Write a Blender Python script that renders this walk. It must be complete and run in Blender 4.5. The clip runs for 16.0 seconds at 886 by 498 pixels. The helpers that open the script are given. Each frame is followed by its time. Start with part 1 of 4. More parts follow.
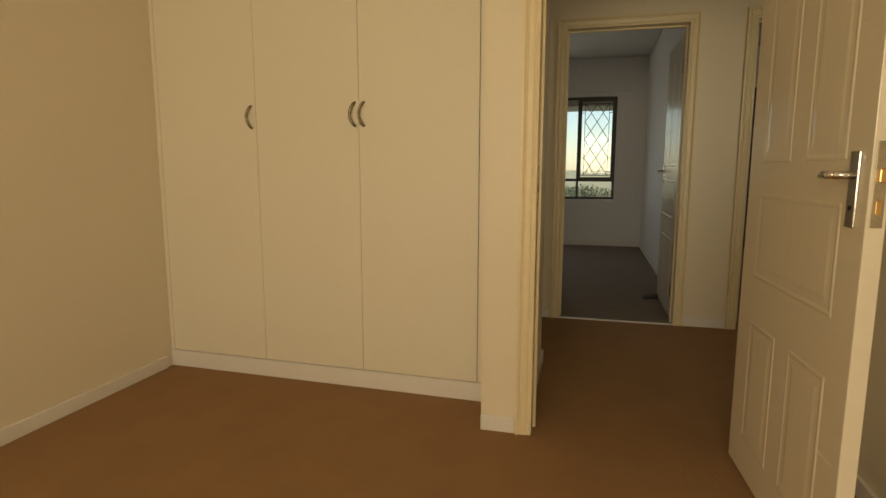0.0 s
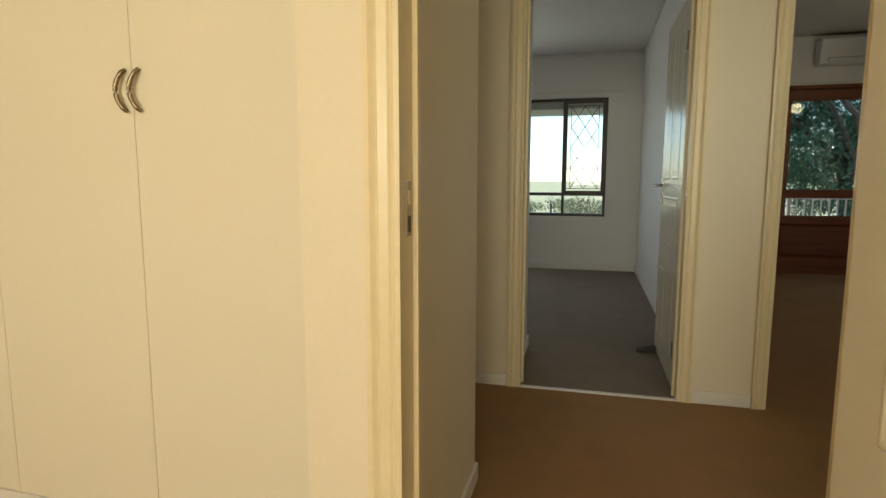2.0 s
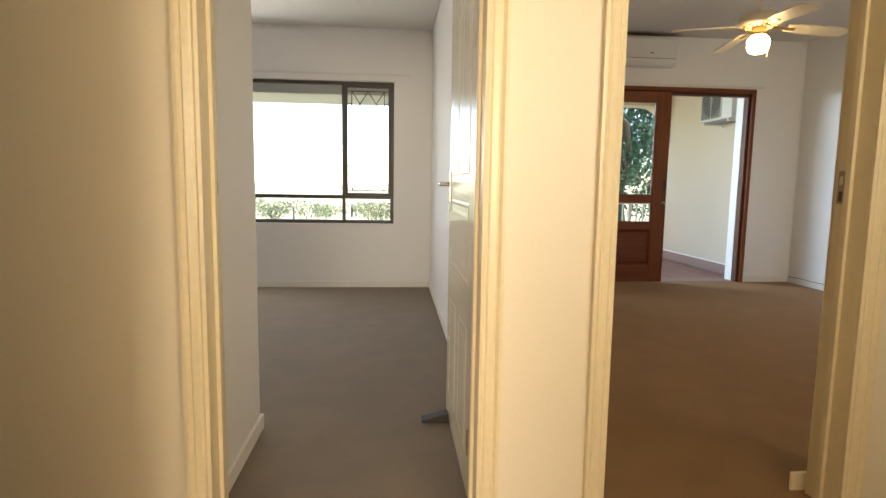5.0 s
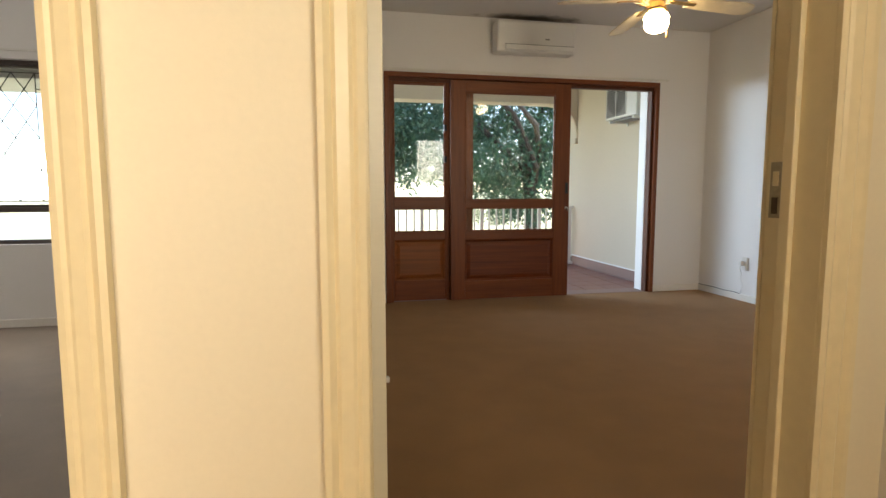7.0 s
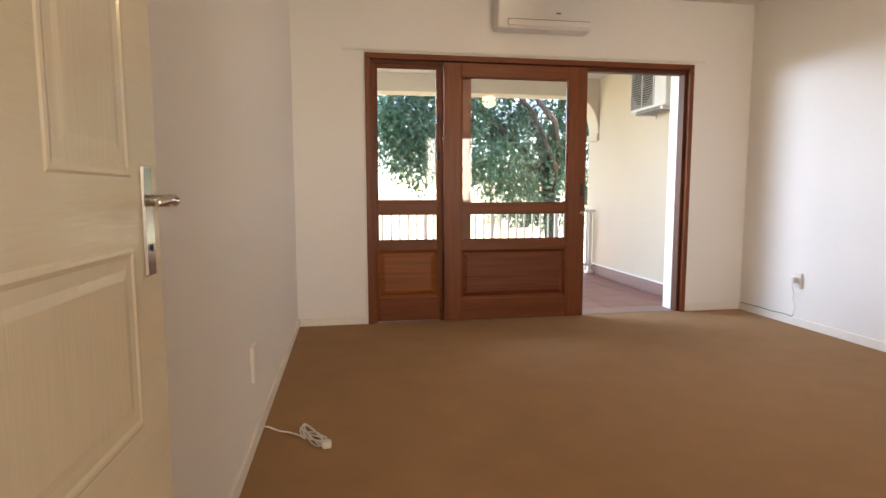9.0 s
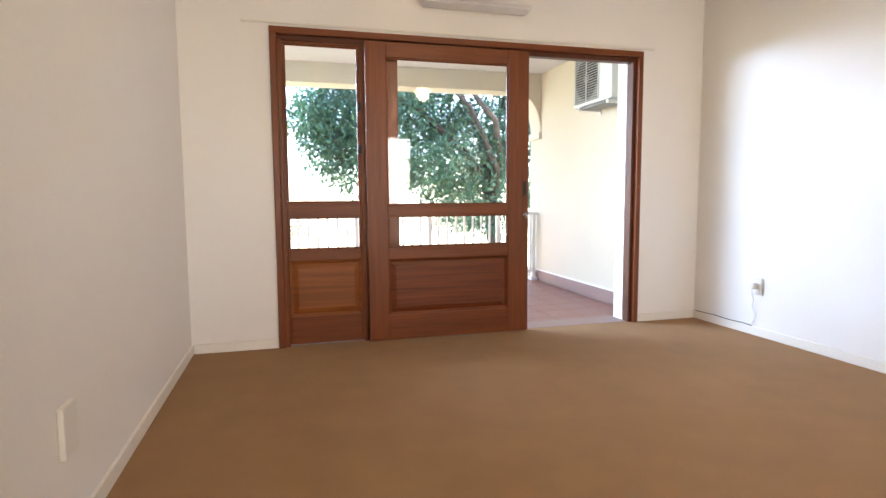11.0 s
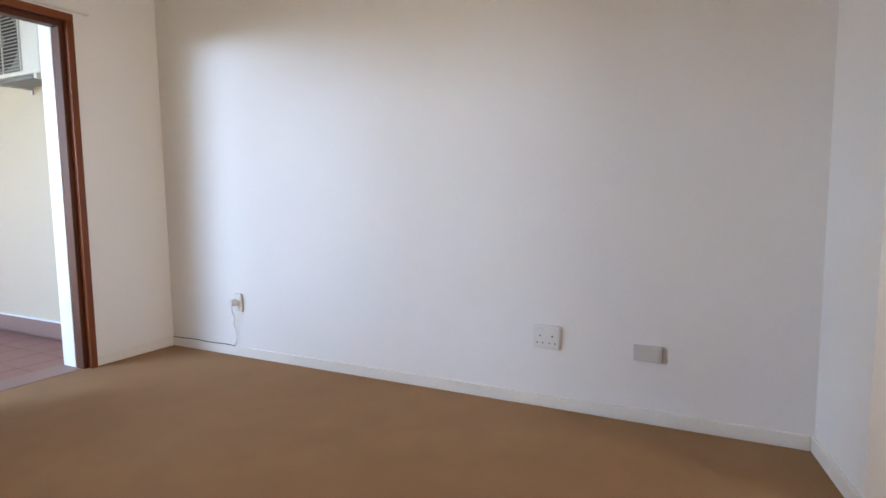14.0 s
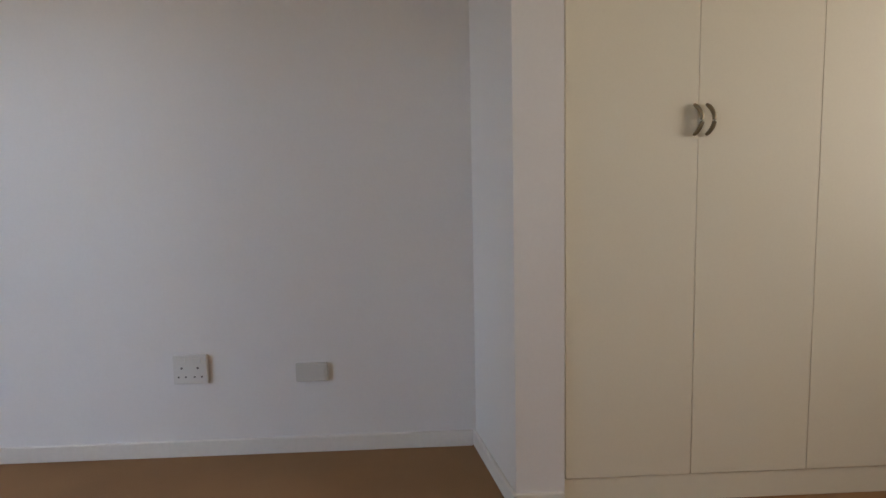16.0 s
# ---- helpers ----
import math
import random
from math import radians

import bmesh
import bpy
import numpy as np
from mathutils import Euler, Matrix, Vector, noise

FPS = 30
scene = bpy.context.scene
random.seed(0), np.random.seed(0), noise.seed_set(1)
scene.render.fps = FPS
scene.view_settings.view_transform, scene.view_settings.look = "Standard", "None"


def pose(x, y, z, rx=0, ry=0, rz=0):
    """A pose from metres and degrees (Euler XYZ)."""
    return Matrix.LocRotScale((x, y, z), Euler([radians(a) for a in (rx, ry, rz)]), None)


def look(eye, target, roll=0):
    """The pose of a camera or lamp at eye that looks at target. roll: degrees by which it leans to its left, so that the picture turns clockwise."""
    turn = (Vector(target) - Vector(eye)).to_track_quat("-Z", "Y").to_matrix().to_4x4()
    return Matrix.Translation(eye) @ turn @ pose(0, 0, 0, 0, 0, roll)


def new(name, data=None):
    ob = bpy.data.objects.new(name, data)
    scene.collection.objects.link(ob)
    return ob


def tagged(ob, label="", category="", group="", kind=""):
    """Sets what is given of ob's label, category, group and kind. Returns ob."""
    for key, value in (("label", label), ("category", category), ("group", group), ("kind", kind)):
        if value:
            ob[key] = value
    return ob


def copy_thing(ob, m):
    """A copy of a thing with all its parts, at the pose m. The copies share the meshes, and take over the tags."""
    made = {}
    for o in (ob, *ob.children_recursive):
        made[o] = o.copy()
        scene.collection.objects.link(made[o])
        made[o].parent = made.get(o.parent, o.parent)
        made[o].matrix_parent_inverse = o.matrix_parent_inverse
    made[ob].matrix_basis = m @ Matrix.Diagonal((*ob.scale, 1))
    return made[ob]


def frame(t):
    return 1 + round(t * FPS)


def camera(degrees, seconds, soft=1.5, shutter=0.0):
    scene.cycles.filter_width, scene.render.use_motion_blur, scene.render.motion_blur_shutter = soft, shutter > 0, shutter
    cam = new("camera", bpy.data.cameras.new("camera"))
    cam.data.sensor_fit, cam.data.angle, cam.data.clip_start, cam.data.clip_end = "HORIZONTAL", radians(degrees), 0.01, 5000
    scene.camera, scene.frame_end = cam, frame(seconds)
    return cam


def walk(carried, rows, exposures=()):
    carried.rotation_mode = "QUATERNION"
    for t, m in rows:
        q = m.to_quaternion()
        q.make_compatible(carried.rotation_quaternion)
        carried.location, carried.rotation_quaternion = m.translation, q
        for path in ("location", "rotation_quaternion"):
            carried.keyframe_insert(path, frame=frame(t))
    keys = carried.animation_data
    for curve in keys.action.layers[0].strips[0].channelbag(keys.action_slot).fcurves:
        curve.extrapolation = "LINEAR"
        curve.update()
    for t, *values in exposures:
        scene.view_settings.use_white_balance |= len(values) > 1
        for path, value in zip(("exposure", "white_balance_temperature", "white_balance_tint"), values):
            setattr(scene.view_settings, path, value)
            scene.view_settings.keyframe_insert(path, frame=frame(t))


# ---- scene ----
cam = camera(76.7, 16.0)
PATH = [
    (0, (0.383, 0.257, 1.082), (-0.112, 2.174, 0.8), 0.1),
    (0.5, (0.453, 0.561, 1.079), (-0.042, 2.479, 0.803), 0.2),
    (1, (0.479, 0.85, 1.072), (-0.021, 2.768, 0.804), 0.1),
    (1.5, (0.49, 1.143, 1.096), (-0.011, 3.062, 0.835), 0.2),
    (2, (0.53, 1.457, 1.097), (0.034, 3.379, 0.854), 0.1),
    (2.5, (0.541, 1.744, 1.103), (0.042, 3.665, 0.859), 0.1),
    (3, (0.532, 1.962, 1.111), (0.04, 3.886, 0.87), -0.1),
    (3.5, (0.552, 2.201, 1.076), (0.1, 4.134, 0.84), 0.3),
    (4, (0.586, 2.402, 1.060), (0.252, 4.361, 0.830), 0.9),
    (4.5, (0.645, 2.596, 1.076), (0.584, 4.581, 0.84), 1.1),
    (5, (0.732, 2.751, 1.065), (0.908, 4.73, 0.839), 0.9),
    (5.2, (0.766, 2.816, 1.064), (1.007, 4.789, 0.836), 0.8),
    (7.3, (1.415, 3.668, 1.085), (1.838, 5.611, 0.880), -0.1),
    (7.5, (1.465, 3.748, 1.095), (1.885, 5.691, 0.883), -0.2),
    (8, (1.6, 3.953, 1.098), (1.981, 5.905, 0.885), -0.1),
    (10.3, (1.926, 4.646, 1.058), (2.246, 6.612, 0.872), -0.2),
    (10.5, (1.957, 4.712, 1.062), (2.32, 6.67, 0.874), -0.2),
    (11, (2.023, 4.866, 1.04), (2.547, 6.788, 0.857), -0.4),
    (11.5, (2.179, 4.979, 1.074), (2.864, 6.848, 0.879), -0.4),
    (12, (2.294, 5.084, 1.127), (3.264, 6.82, 0.916), -0.5),
    (12.5, (2.342, 5.155, 1.095), (3.663, 6.644, 0.899), -0.4),
    (13, (2.395, 5.251, 1.103), (3.923, 6.525, 0.898), -0.3),
    (13.5, (2.501, 5.284, 1.099), (4.159, 6.383, 0.894), -0.3),
    (14, (2.661, 5.283, 1.084), (4.434, 6.186, 0.887), -0.6),
    (14.5, (2.784, 5.277, 1.13), (4.683, 5.86, 0.897), -1.4),
    (15, (2.924, 5.213, 1.087), (4.88, 5.563, 0.864), -1.6),
    (15.5, (3.028, 5.162, 1.064), (5.011, 5.316, 0.856), -1.4),
    (16, (3.123, 5.136, 1.045), (5.111, 5.06, 0.844), -1.3),
]

EXPOSURES = [(0.0, -0.08, 7000, 6), (1.5, 0.33, 6500, 1), (2.0, 0.77, 6000, 0), (2.5, 1.17, 5600, 0), (3.0, 1.47, 5900, 10), (3.5, 1.74, 6500, 9),
             (4.5, 1.88, 6600, 10), (5.0, 2.22, 6500, 10), (7.5, 2.08, 6500, 11), (8.0, 2.24, 7000, 21), (10.5, 3.22, 6300, 16), (11.5, 3.10, 6100, 16),
             (12.5, 2.66, 6000, 14), (14.0, 2.60, 5900, 16), (14.5, 2.36, 5900, 16), (15.0, 2.24, 6000, 17), (16.0, 1.88, 6050, 16)]
walk(cam, [(t, look(eye, target, roll)) for t, eye, target, roll in PATH], EXPOSURES)

# ---- world, sun and lamps ----
SUN_FROM = Vector((0.30, 0.30, 0.90)).normalized()
world = bpy.data.worlds.new("world")
scene.world = world
world.use_nodes = True
wn = world.node_tree.nodes
sky = wn.new("ShaderNodeTexSky")
sky.sky_type, sky.sun_disc = "NISHITA", False
sky.sun_elevation = math.asin(SUN_FROM.z)
sky.sun_rotation = math.atan2(SUN_FROM.x, SUN_FROM.y)
sky.air_density, sky.dust_density, sky.ozone_density = 1.0, 0.3, 1.0
world.node_tree.links.new(sky.outputs["Color"], wn["Background"].inputs["Color"])
wn["Background"].inputs["Strength"].default_value = 0.15

sun = new("sun", bpy.data.lights.new("sun", "SUN"))
sun.data.energy, sun.data.angle, sun.data.color = 5.0, radians(0.6), (1.0, 0.95, 0.87)
sun.matrix_world = look(SUN_FROM * 40, (0, 0, 0))


def lamp_area(name, eye, target, sx, sy, energy, colour, spread=180):
    ob = new(name, bpy.data.lights.new(name, "AREA"))
    ob.data.shape, ob.data.size, ob.data.size_y = "RECTANGLE", sx, sy
    ob.data.energy, ob.data.color, ob.data.spread = energy, colour, radians(spread)
    ob.matrix_world = look(eye, target)
    return ob


# daylight of the first bedroom's own window, behind the start of the walk
lamp_area("window_daylight", (0.15, -2.21, 1.55), (0.0, 2.0, 1.3), 1.9, 1.2, 62, (1.0, 0.83, 0.59))
# daylight of the dressing alcove's window, out of view beside the cupboards
lamp_area("alcove_daylight", (3.85, 2.09, 1.55), (3.85, 6.0, 1.35), 0.9, 1.25, 4.6, (1.0, 0.87, 0.68), 115)
# added fill that brightens the passage, in an invented wall opening out of view
lamp_area("passage_fill", (1.87, 2.52, 1.6), (0.95, 4.2, 1.25), 0.6, 0.9, 3.0, (1.0, 0.84, 0.60), 140)
# daylight in the leaded casement of the second bedroom
lamp_area("casement_daylight", (-1.03, 8.60, 1.50), (-0.7, 6.0, 0.9), 0.42, 1.0, 7.5, (1.0, 0.96, 0.90))
# daylight at the porch's open west end
lamp_area("porch_daylight", (1.03, 11.1, 2.20), (5.35, 7.5, 0.50), 2.0, 0.5, 7, (0.62, 0.80, 1.0), 75)

# ---- materials ----


def nodes_of(name):
    m = bpy.data.materials.new(name)
    m.use_nodes = True
    return m, m.node_tree.nodes, m.node_tree.links, m.node_tree.nodes["Principled BSDF"]


def surface(name, colour, rough=0.6, vary=0.06, big=1.5, fine=60.0, bump=0.15, depth=0.002, stretch=(1, 1, 1), metal=0.0,
            coat=0.0, other=None, rough_vary=0.08):
    """A painted or natural surface: colour that drifts at two scales, roughness that drifts, fine relief."""
    m, n, l, b = nodes_of(name)
    co = n.new("ShaderNodeTexCoord")
    mp = n.new("ShaderNodeMapping")
    mp.inputs["Scale"].default_value = stretch
    l.new(co.outputs["Object"], mp.inputs["Vector"])
    n1, n2 = n.new("ShaderNodeTexNoise"), n.new("ShaderNodeTexNoise")
    n1.inputs["Scale"].default_value, n1.inputs["Detail"].default_value = big, 5
    n2.inputs["Scale"].default_value, n2.inputs["Detail"].default_value = fine, 4
    l.new(mp.outputs["Vector"], n1.inputs["Vector"])
    l.new(mp.outputs["Vector"], n2.inputs["Vector"])
    mix = n.new("ShaderNodeMath")
    mix.operation = "ADD"
    l.new(n1.outputs["Fac"], mix.inputs[0])
    l.new(n2.outputs["Fac"], mix.inputs[1])
    ramp = n.new("ShaderNodeValToRGB")
    ramp.color_ramp.elements[0].position, ramp.color_ramp.elements[1].position = 0.30, 0.70
    half = n.new("ShaderNodeMath")
    half.operation = "MULTIPLY"
    half.inputs[1].default_value = 0.5
    l.new(mix.outputs[0], half.inputs[0])
    l.new(half.outputs[0], ramp.inputs["Fac"])
    c1 = other or tuple(c * (1 + vary) for c in colour)
    c0 = tuple(c * (1 - vary) for c in colour)
    ramp.color_ramp.elements[0].color, ramp.color_ramp.elements[1].color = (*c0, 1), (*c1, 1)
    l.new(ramp.outputs["Color"], b.inputs["Base Color"])
    mr = n.new("ShaderNodeMapRange")
    mr.inputs["To Min"].default_value, mr.inputs["To Max"].default_value = max(0.02, rough - rough_vary), min(1, rough + rough_vary)
    l.new(n1.outputs["Fac"], mr.inputs["Value"])
    l.new(mr.outputs["Result"], b.inputs["Roughness"])
    bp = n.new("ShaderNodeBump")
    bp.inputs["Strength"].default_value, bp.inputs["Distance"].default_value = bump, depth
    l.new(n2.outputs["Fac"], bp.inputs["Height"])
    l.new(bp.outputs["Normal"], b.inputs["Normal"])
    b.inputs["Metallic"].default_value = metal
    b.inputs["Coat Weight"].default_value = coat
    return m


def glass(name):
    m, n, l, b = nodes_of(name)
    b.inputs["Transmission Weight"].default_value = 1.0
    b.inputs["Roughness"].default_value = 0.0
    b.inputs["IOR"].default_value = 1.33
    b.inputs["Base Color"].default_value = (0.97, 0.99, 0.98, 1)
    return m


WALL_WHITE = surface("wall_paint_white", (0.79, 0.768, 0.748), 0.55, 0.02, 0.9, 90, 0.12)
WALL_CREAM = surface("wall_paint_cream", (0.78, 0.70, 0.54), 0.5, 0.025, 0.9, 90, 0.12)
TRIM_CREAM = surface("trim_enamel_cream", (0.78, 0.67, 0.44), 0.35, 0.05, 2.5, 40, 0.08)
SKIRT_WHITE = surface("skirting_enamel", (0.78, 0.745, 0.69), 0.4, 0.04, 3, 50, 0.06)
CEILING_WHITE = surface("ceiling_paint", (0.72, 0.70, 0.67), 0.8, 0.02, 0.8, 70, 0.1)
DOOR_PAINT = surface("door_enamel", (0.80, 0.735, 0.58), 0.24, 0.02, 1.0, 5.0, 0.45, 0.0012, (2.2, 2.2, 34), coat=0.15)
DOOR_PANEL = surface("door_enamel_upright", (0.80, 0.735, 0.58), 0.24, 0.02, 1.0, 5.0, 0.45, 0.0012, (34, 2.2, 2.2), coat=0.15)
CUPBOARD = surface("cupboard_melamine", (0.80, 0.745, 0.60), 0.4, 0.02, 1.2, 120, 0.03)
CARPET_BROWN = surface("carpet_brown", (0.335, 0.188, 0.084), 0.95, 0.14, 4.5, 260, 0.9, 0.006)
CARPET_GREY = surface("carpet_taupe", (0.225, 0.180, 0.140), 0.95, 0.14, 4.5, 260, 0.9, 0.006)
WOOD_V = surface("mahogany_upright", (0.158, 0.041, 0.0088), 0.42, 0.36, 0.8, 4.0, 0.05, 0.001, (16, 16, 0.8))
WOOD_H = surface("mahogany_cross", (0.158, 0.041, 0.0088), 0.42, 0.36, 0.8, 4.0, 0.05, 0.001, (0.8, 16, 16))
WOOD_PANEL = surface("mahogany_panel", (0.128, 0.030, 0.0075), 0.40, 0.55, 0.7, 3.5, 0.05, 0.001, (0.6, 16, 16))
WOOD_LIGHT = surface("mahogany_panel_faded", (0.215, 0.066, 0.0145), 0.42, 0.34, 0.7, 3.5, 0.05, 0.001, (0.6, 14, 14))
# darker copy of the mahogany: shade of the frame's recesses put into the colour
WOOD_SHADED = surface("mahogany_rebate_shade", (0.085, 0.022, 0.006), 0.5, 0.35, 0.8, 4.0, 0.05, 0.001, (12, 12, 0.9))
for wood in (WOOD_V, WOOD_H, WOOD_PANEL, WOOD_LIGHT, WOOD_SHADED):
    wood.node_tree.nodes["Principled BSDF"].inputs["Specular IOR Level"].default_value = 0.35
CHROME = surface("chrome", (0.72, 0.71, 0.69), 0.18, 0.03, 8, 80, 0.02, metal=1.0)
BRONZE = surface("aged_brass", (0.40, 0.345, 0.25), 0.38, 0.2, 20, 120, 0.05, metal=0.9)
DARK = surface("dark_void", (0.02, 0.018, 0.016), 0.7, 0.1)
WINDOW_BROWN = surface("window_frame_bronze", (0.055, 0.041, 0.033), 0.4, 0.1, 4, 60, 0.05)
LEAD = surface("leading", (0.06, 0.06, 0.06), 0.5, 0.1, 10, 80, 0.05, metal=0.4)
PLASTIC = surface("white_plastic", (0.73, 0.71, 0.67), 0.35, 0.015, 4, 90, 0.02)
AC_WHITE = surface("appliance_white", (0.78, 0.77, 0.74), 0.3, 0.015, 4, 90, 0.02)
AC_GREY = surface("grille_grey", (0.16, 0.16, 0.15), 0.5, 0.08)
AC_OUT = surface("outdoor_unit_enamel", (0.62, 0.62, 0.57), 0.45, 0.06, 3, 50, 0.05)
FAN_CREAM = surface("fan_blade_cream", (0.72, 0.62, 0.44), 0.4, 0.08, 3, 30, 0.04)
BRASS = surface("polished_brass", (0.75, 0.52, 0.22), 0.22, 0.05, 10, 60, 0.02, metal=1.0)
RUBBER = surface("dark_rubber", (0.035, 0.03, 0.028), 0.7, 0.15)
RENDER_WALL = surface("porch_render", (0.58, 0.525, 0.415), 0.7, 0.04, 1.2, 70, 0.25)
WHITE_GLOSS = surface("white_reveal_paint", (0.82, 0.82, 0.81), 0.5, 0.02, 1.5, 70, 0.1)
TILE = surface("porch_tile", (0.25, 0.112, 0.09), 0.45, 0.16, 3.0, 45, 0.2)
GROUT = surface("porch_grout", (0.22, 0.12, 0.10), 0.9, 0.15, 6, 90, 0.4)
TILE_SKIRT = surface("porch_skirting_tile", (0.26, 0.16, 0.14), 0.45, 0.12, 3.0, 45, 0.2)
RAIL_WHITE = surface("rail_enamel", (0.68, 0.67, 0.65), 0.4, 0.05, 6, 60, 0.05)
GRASS = surface("lawn", (0.25, 0.24, 0.14), 0.9, 0.35, 0.4, 12, 0.6, 0.03)
LEAF = surface("leaf_green", (0.062, 0.145, 0.078), 0.5, 0.6, 1.2, 9, 0.1)
BUSH = surface("bush_green", (0.21, 0.225, 0.12), 0.6, 0.4, 1.0, 9, 0.1)
BARK = surface("bark", (0.085, 0.065, 0.05), 0.9, 0.3, 4, 40, 0.8, 0.01, (1, 1, 0.3))
EAVE_PAINT = surface("eave_paint", (0.42, 0.42, 0.41), 0.6, 0.05, 2, 50, 0.1)
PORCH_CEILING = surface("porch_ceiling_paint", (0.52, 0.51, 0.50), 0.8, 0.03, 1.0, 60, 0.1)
NICKEL = surface("brushed_nickel", (0.24, 0.195, 0.125), 0.34, 0.08, 8, 120, 0.04, metal=1.0)
GRILLE = surface("grille_wire", (0.33, 0.32, 0.29), 0.5, 0.08)
BLANK = surface("aged_plastic", (0.62, 0.60, 0.56), 0.4, 0.03, 6, 90, 0.03)
PIN = surface("socket_pin_shade", (0.12, 0.11, 0.10), 0.6, 0.1)
GLASS = glass("window_glass")

# ---- helpers of this scene ----


def box(bm, x0, x1, y0, y1, z0, z1, bevel=0.0):
    made = bmesh.ops.create_cube(bm, size=1.0)["verts"]
    for v in made:
        v.co = Vector(((x0 + x1) / 2 + v.co.x * (x1 - x0), (y0 + y1) / 2 + v.co.y * (y1 - y0), (z0 + z1) / 2 + v.co.z * (z1 - z0)))
    if bevel:
        edges = list({e for v in made for e in v.link_edges})
        bmesh.ops.bevel(bm, geom=edges, offset=bevel, segments=2, affect="EDGES", profile=0.5)
    return bm


def boxed(*args, **kw):
    return box(bmesh.new(), *args, **kw)


def rod(bm, p, q, r0, r1=None, sides=12):
    """A round bar from p to q."""
    p, q = Vector(p), Vector(q)
    d = q - p
    m = Matrix.Translation((p + q) / 2) @ d.to_track_quat("Z", "Y").to_matrix().to_4x4()
    bmesh.ops.create_cone(bm, cap_ends=True, segments=sides, radius1=r0, radius2=r0 if r1 is None else r1, depth=d.length, matrix=m)
    return bm


def tube(bm, points, r, sides=8):
    """A bent round bar through points, one skin."""
    rings, pts = [], [Vector(p) for p in points]
    for i, p in enumerate(pts):
        d = (pts[min(i + 1, len(pts) - 1)] - pts[max(i - 1, 0)]).normalized()
        q = d.to_track_quat("Z", "Y")
        rr = r[i] if isinstance(r, (list, tuple)) else r
        rings.append([bm.verts.new(p + q @ Vector((rr * math.cos(a), rr * math.sin(a), 0)))
                      for a in (2 * math.pi * k / sides for k in range(sides))])
    for a, b in zip(rings, rings[1:]):
        for k in range(sides):
            bm.faces.new((a[k], a[(k + 1) % sides], b[(k + 1) % sides], b[k]))
    bm.faces.new(rings[0][::-1])
    bm.faces.new(rings[-1])
    return bm


def lathe(bm, profile, centre, sides=28):
    """A turned shape: (radius, height) from bottom to top, round the upright through centre."""
    c, rings = Vector(centre), []
    for r, z in profile:
        rings.append([bm.verts.new(c + Vector((r * math.cos(a), r * math.sin(a), z))) for a in (2 * math.pi * k / sides for k in range(sides))])
    for a, b in zip(rings, rings[1:]):
        for k in range(sides):
            bm.faces.new((a[k], a[(k + 1) % sides], b[(k + 1) % sides], b[k]))
    bm.faces.new(rings[0][::-1])
    bm.faces.new(rings[-1])
    return bm


def smooth(bm, on=True):
    for f in bm.faces:
        f.smooth = on
    return bm


def part(name, bm, material, parent=None, label=""):
    """One mesh object, its bmesh given in world places, under parent."""
    me = bpy.data.meshes.new(name)
    if parent is not None:
        off = Vector()
        p = parent
        while p is not None:
            off += p.location
            p = p.parent
        bmesh.ops.translate(bm, vec=-off, verts=bm.verts)
    bm.normal_update()
    bm.to_mesh(me)
    bm.free()
    me.materials.append(material)
    ob = new(name, me)
    ob.parent = parent
    if label:
        ob["label"] = label
    return ob


def thing(name, at, label, category, group="", kind=""):
    ob = new(name)
    ob.empty_display_size = 0.1
    ob.location = at
    return tagged(ob, label, category, group, kind)


def setting(name, bm, material, label, category="wall"):
    return tagged(part(name, bm, material), label, category, kind="structure")


def wall_mesh(axis, a0, a1, t0, t1, z0, z1, holes=()):
    """A wall along x or y with holes right through it: only the outer skin."""
    av = sorted({a0, a1, *(h[0] for h in holes), *(h[1] for h in holes)})
    zv = sorted({z0, z1, *(h[2] for h in holes), *(h[3] for h in holes)})
    solid = {}
    for i in range(len(av) - 1):
        for k in range(len(zv) - 1):
            a, z = (av[i] + av[i + 1]) / 2, (zv[k] + zv[k + 1]) / 2
            solid[i, k] = not any(h[0] < a < h[1] and h[2] < z < h[3] for h in holes)
    bm, seen = bmesh.new(), {}

    def vert(a, t, z):
        key = (a, t, z)
        if key not in seen:
            seen[key] = bm.verts.new((a, t, z) if axis == "x" else (t, a, z))
        return seen[key]

    for (i, k), s in solid.items():
        if not s:
            continue
        A, B, Z, Y = av[i], av[i + 1], zv[k], zv[k + 1]
        quads = [[(A, t0, Z), (B, t0, Z), (B, t0, Y), (A, t0, Y)], [(A, t1, Z), (A, t1, Y), (B, t1, Y), (B, t1, Z)]]
        if not solid.get((i - 1, k)):
            quads.append([(A, t0, Z), (A, t0, Y), (A, t1, Y), (A, t1, Z)])
        if not solid.get((i + 1, k)):
            quads.append([(B, t0, Z), (B, t1, Z), (B, t1, Y), (B, t0, Y)])
        if not solid.get((i, k - 1)):
            quads.append([(A, t0, Z), (A, t1, Z), (B, t1, Z), (B, t0, Z)])
        if not solid.get((i, k + 1)):
            quads.append([(A, t0, Y), (B, t0, Y), (B, t1, Y), (A, t1, Y)])
        for q in quads:
            bm.faces.new([vert(*p) for p in q])
    bmesh.ops.recalc_face_normals(bm, faces=bm.faces)
    return bm


